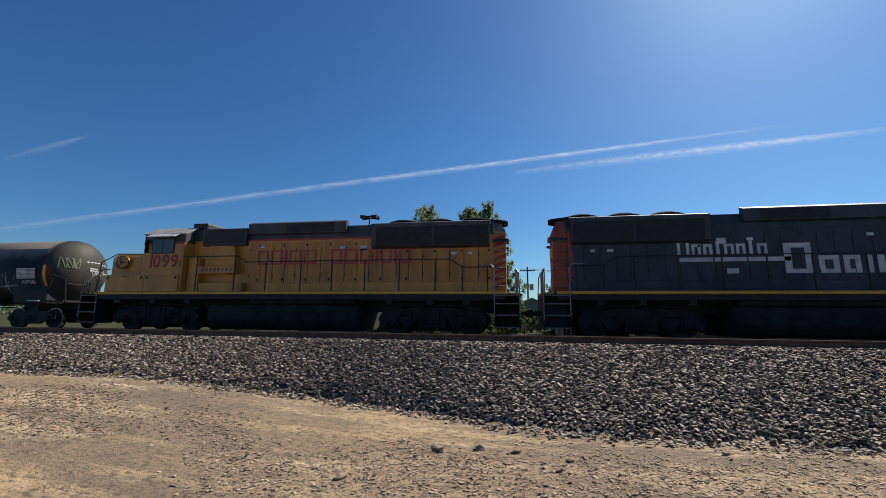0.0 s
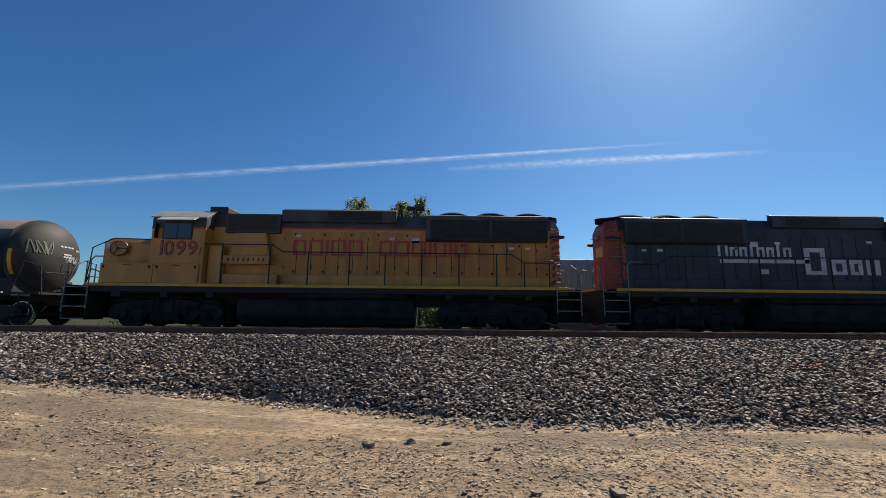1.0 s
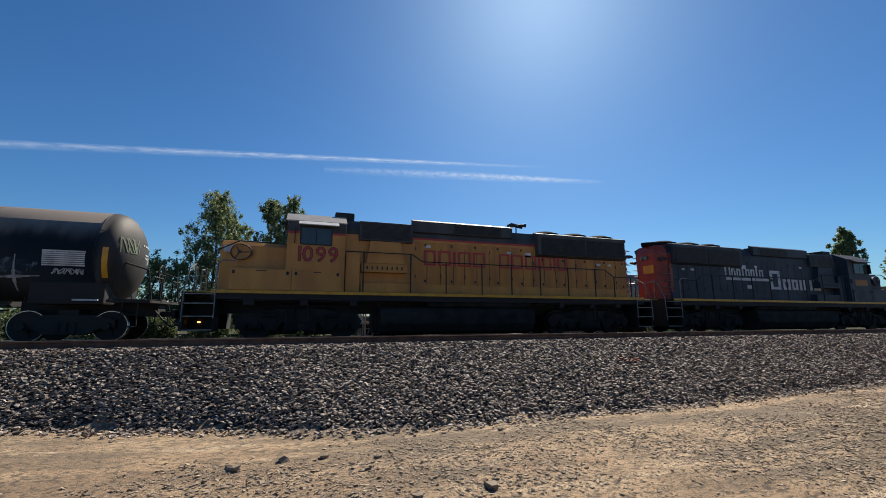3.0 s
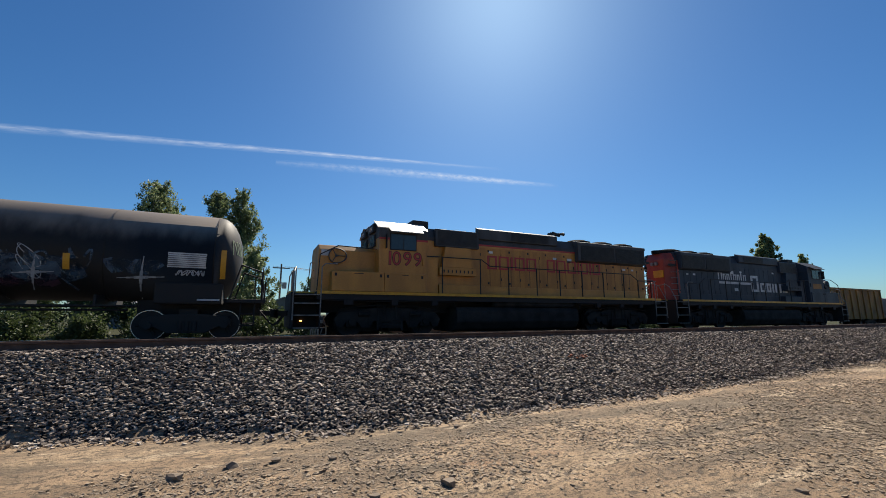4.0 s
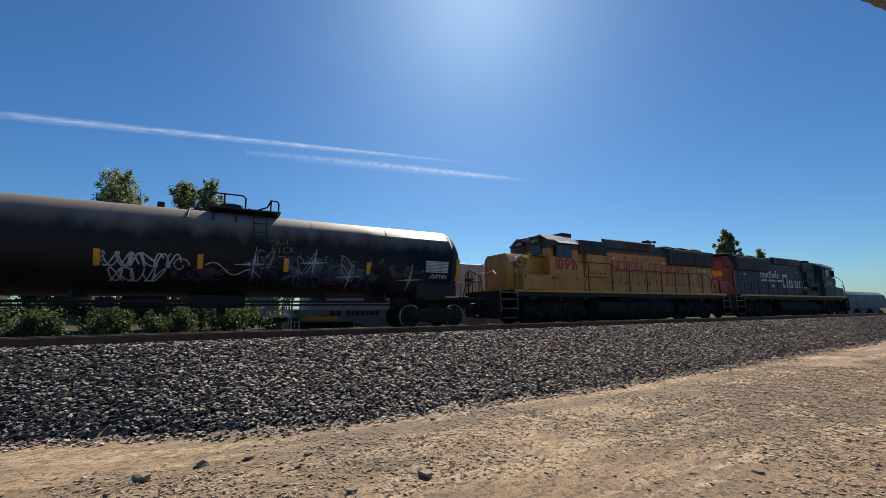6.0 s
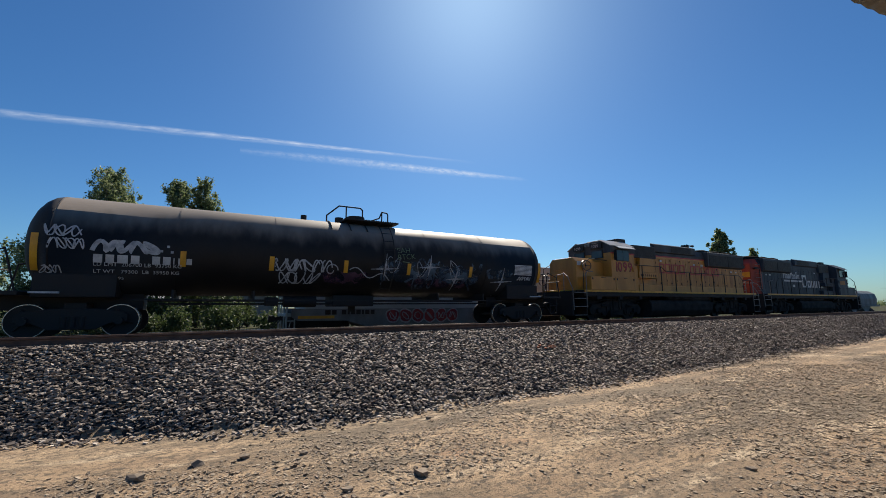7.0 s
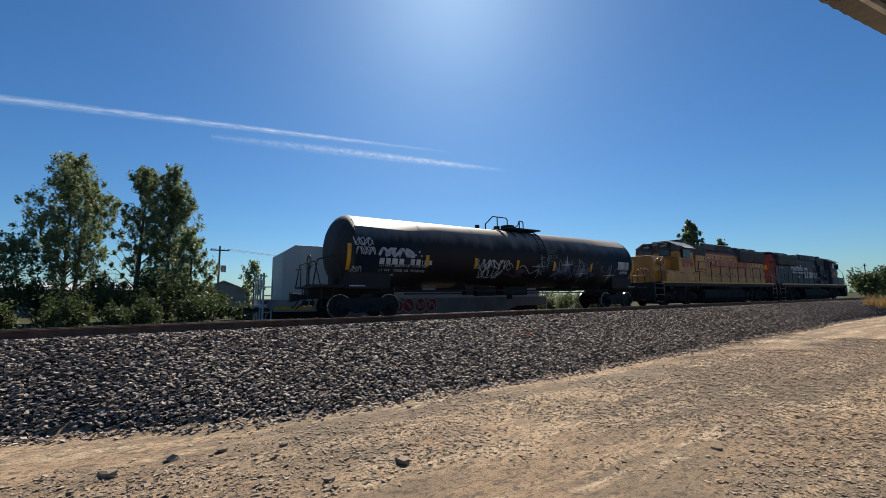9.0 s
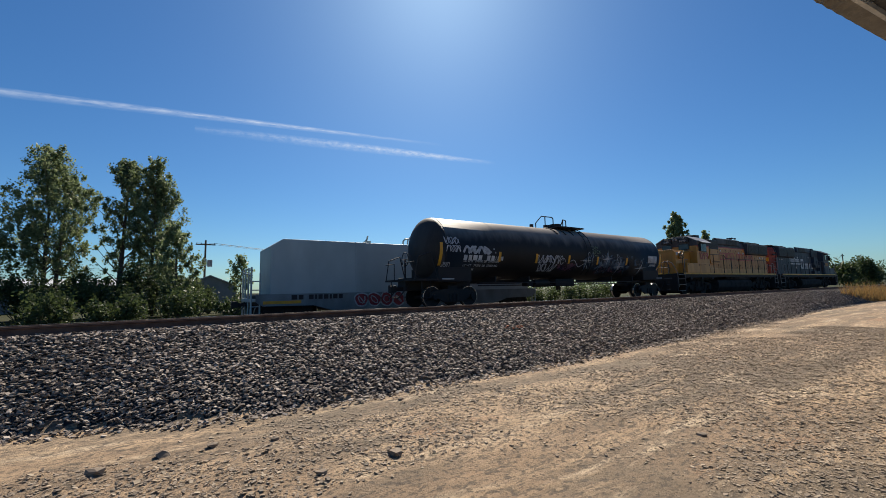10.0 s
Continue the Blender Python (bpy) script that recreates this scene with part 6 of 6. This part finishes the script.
def contrail_material(name, seed, dense):
    """Ice cloud: white where it is thick, clear between its wisps."""
    m = bpy.data.materials.new(name)
    m.use_nodes = True
    n, l = m.node_tree.nodes, m.node_tree.links
    n.remove(n["Principled BSDF"])
    co, mp, t, r, mul, em, tr, ms, sp, cr = (n.new("ShaderNode" + k) for k in ("TexCoord", "Mapping", "TexNoise", "MapRange", "Math", "Emission", "BsdfTransparent", "MixShader", "SeparateXYZ", "ValToRGB"))
    l.new(co.outputs["UV"], sp.inputs[0])
    l.new(co.outputs["UV"], mp.inputs[0])
    mp.inputs["Scale"].default_value, mp.inputs["Location"].default_value = (46.0, 3.0, 1.0), (seed, 0, 0)
    t.inputs["Scale"].default_value, t.inputs["Detail"].default_value, t.inputs["Roughness"].default_value = 1.0, 6.0, 0.6
    l.new(mp.outputs[0], t.inputs["Vector"])
    r.inputs[1].default_value, r.inputs[2].default_value, r.inputs[4].default_value = 0.25, 0.75, dense
    l.new(t.outputs[0], r.inputs[0])
    for e in range(2):
        cr.color_ramp.elements.new(0.5)
    for e, (p, c) in zip(cr.color_ramp.elements, ((0.0, 0), (0.35, 0.45), (0.62, 1), (1.0, 0))):
        e.position, e.color = p, (c, c, c, 1)
    l.new(sp.outputs[1], cr.inputs[0])
    mul.operation = "MULTIPLY"
    l.new(r.outputs[0], mul.inputs[0])
    l.new(cr.outputs[0], mul.inputs[1])
    cx = n.new("ShaderNodeValToRGB")
    for e in range(2):
        cx.color_ramp.elements.new(0.5)
    for e, (p, c) in zip(cx.color_ramp.elements, ((0.0, 0.15), (0.5, 0.7), (0.8, 1.0), (1.0, 0.0))):
        e.position, e.color = p, (c, c, c, 1)
    l.new(sp.outputs[0], cx.inputs[0])
    m2 = n.new("ShaderNodeMath")
    m2.operation = "MULTIPLY"
    l.new(mul.outputs[0], m2.inputs[0])
    l.new(cx.outputs[0], m2.inputs[1])
    # sunlight scattered by the ice is put in as emission
    em.inputs[0].default_value, em.inputs[1].default_value = (0.80, 0.88, 1.0, 1), 0.66
    l.new(m2.outputs[0], ms.inputs[0])
    l.new(tr.outputs[0], ms.inputs[1])
    l.new(em.outputs[0], ms.inputs[2])
    l.new(ms.outputs[0], n["Material Output"].inputs[0])
    return m


def contrail(name, az0, az1, el, w, mat, label, d=3600.0):
    """A long straight ribbon of ice cloud high over the distance."""
    n = 60
    v, uv = [], []
    for k in range(n + 1):
        q = k / n
        az = radians(az0 + (az1 - az0) * q)
        e = el(az0 + (az1 - az0) * q)
        for s in (0, 1):
            ee = radians(e + (s - 0.5) * w * (0.6 + 0.5 * math.sin(math.pi * min(1.0, q + 0.1))))
            v.append((d * math.sin(az) * math.cos(ee), d * math.cos(az) * math.cos(ee), d * math.sin(ee)))
            uv.append((q, s))
    f = [(2 * k, 2 * k + 2, 2 * k + 3, 2 * k + 1) for k in range(n)]
    o = sheet(name, v, f, [mat])
    lay = o.data.uv_layers.new(name="UVMap")
    for lp in o.data.loops:
        lay.data[lp.index].uv = uv[lp.vertex_index]
    o.visible_shadow = False
    tagged(o, label, "contrail", "contrails", "structure")


def build_sky_things():
    arc = lambda top, mid, drop=1.0: (lambda az: math.degrees(math.atan(math.tan(radians(top)) * math.cos(radians((az - mid) * drop)))))
    contrail("contrail", -62, 34, arc(21.7, 12), 0.9, contrail_material("contrail_long", 2.0, 0.85), "long thin white contrail across the blue sky")
    contrail("contrail", 1, 41.5, arc(20.1, 11), 1.2, contrail_material("contrail_short", 9.0, 0.95), "short wispy white contrail across the blue sky")
    contrail("contrail", -58.6, -52.8, lambda az: 14.5 + (az + 58.6) * 0.69, 0.9, contrail_material("contrail_faint", 5.0, 0.25), "faint short contrail in the blue sky")


# ---- build ----
build_ground()
NEAR = build_track(YC0, RAIL0 - 0.09, -300, 400, "rusty empty railway track on a ballast bank", RUST)
NEAR.rotation_euler.x = -0.12   # canted away from the lane
build_track(YC, RAIL, -300, 400, "rusty main railway track on wooden ties and ballast")
build_track(YC2, RAIL2, -300, 400, "rusty siding track behind the main line")
UP_LOCO = yellow_locomotive()
SP_LOCO = slate_locomotive()
TANK = tank_car()
coil_car()
gondola()
hopper()
build_shed()
build_poles()
build_awning()
build_sky_things()
build_plants()
build_stones()

rngm = random.Random(21)
for i in range(9):
    bm = nb()
    bmesh.ops.create_icosphere(bm, subdivisions=1, radius=0.045)
    for v in bm.verts:
        v.co *= 1 + 0.5 * noise.noise(v.co * 30 + Vector((i, 0, 0)))
        v.co.z *= 0.5
    px, py = MARK_X + rngm.uniform(-0.35, 0.35), MARK_Y + rngm.uniform(-0.12, 0.12)
    o = part("marked_stone", bm, SURVEY)
    o.matrix_basis = pose(px, py, float(ground_height(px, py)) + 0.045, 0, 0, i * 40)
    tagged(o, "ballast stone sprayed with orange survey paint", "stone", "marked stones")

# how far the train has rolled, metres
TRAIN_T = [0.0, 0.5, 1.0, 1.5, 2.0, 2.5, 3.0, 4.5, 5.0, 5.5, 7.0, 7.5, 8.0, 8.5, 9.0, 9.5, 10.0]
TRAIN_S = [0.0, 2.4, 4.76, 7.13, 9.5, 11.83, 14.02, 21.14, 23.54, 25.92, 32.98, 35.28, 37.58, 39.86, 42.12, 44.36, 46.61]


def rolled(t):
    c = np.polyfit(TRAIN_T, TRAIN_S, 3)
    return float(np.polyval(c, t) - np.polyval(c, 0.0))


def motions():
    """The train rolls to the right, its wheels turning with it."""
    for ob, x0, turn in ((UP_LOCO, -8.4, 0), (SP_LOCO, 10.45, 180), (TANK, -28.55, 0)):
        walk(ob, [(k * 0.5, pose(x0 + rolled(k * 0.5), YC, RAIL, 0, 0, turn)) for k in range(21)])
    for w, x, r in TURNING:
        top = w.parent.parent
        if top in (UP_LOCO, TANK, SP_LOCO):
            d = -1.0 if top is SP_LOCO else 1.0
            walk(w, [(k * 0.1, Matrix.Translation((x, 0, r)) @ Matrix.Rotation(d * rolled(k * 0.1) / r, 4, "Y")) for k in range(101)])


motions()
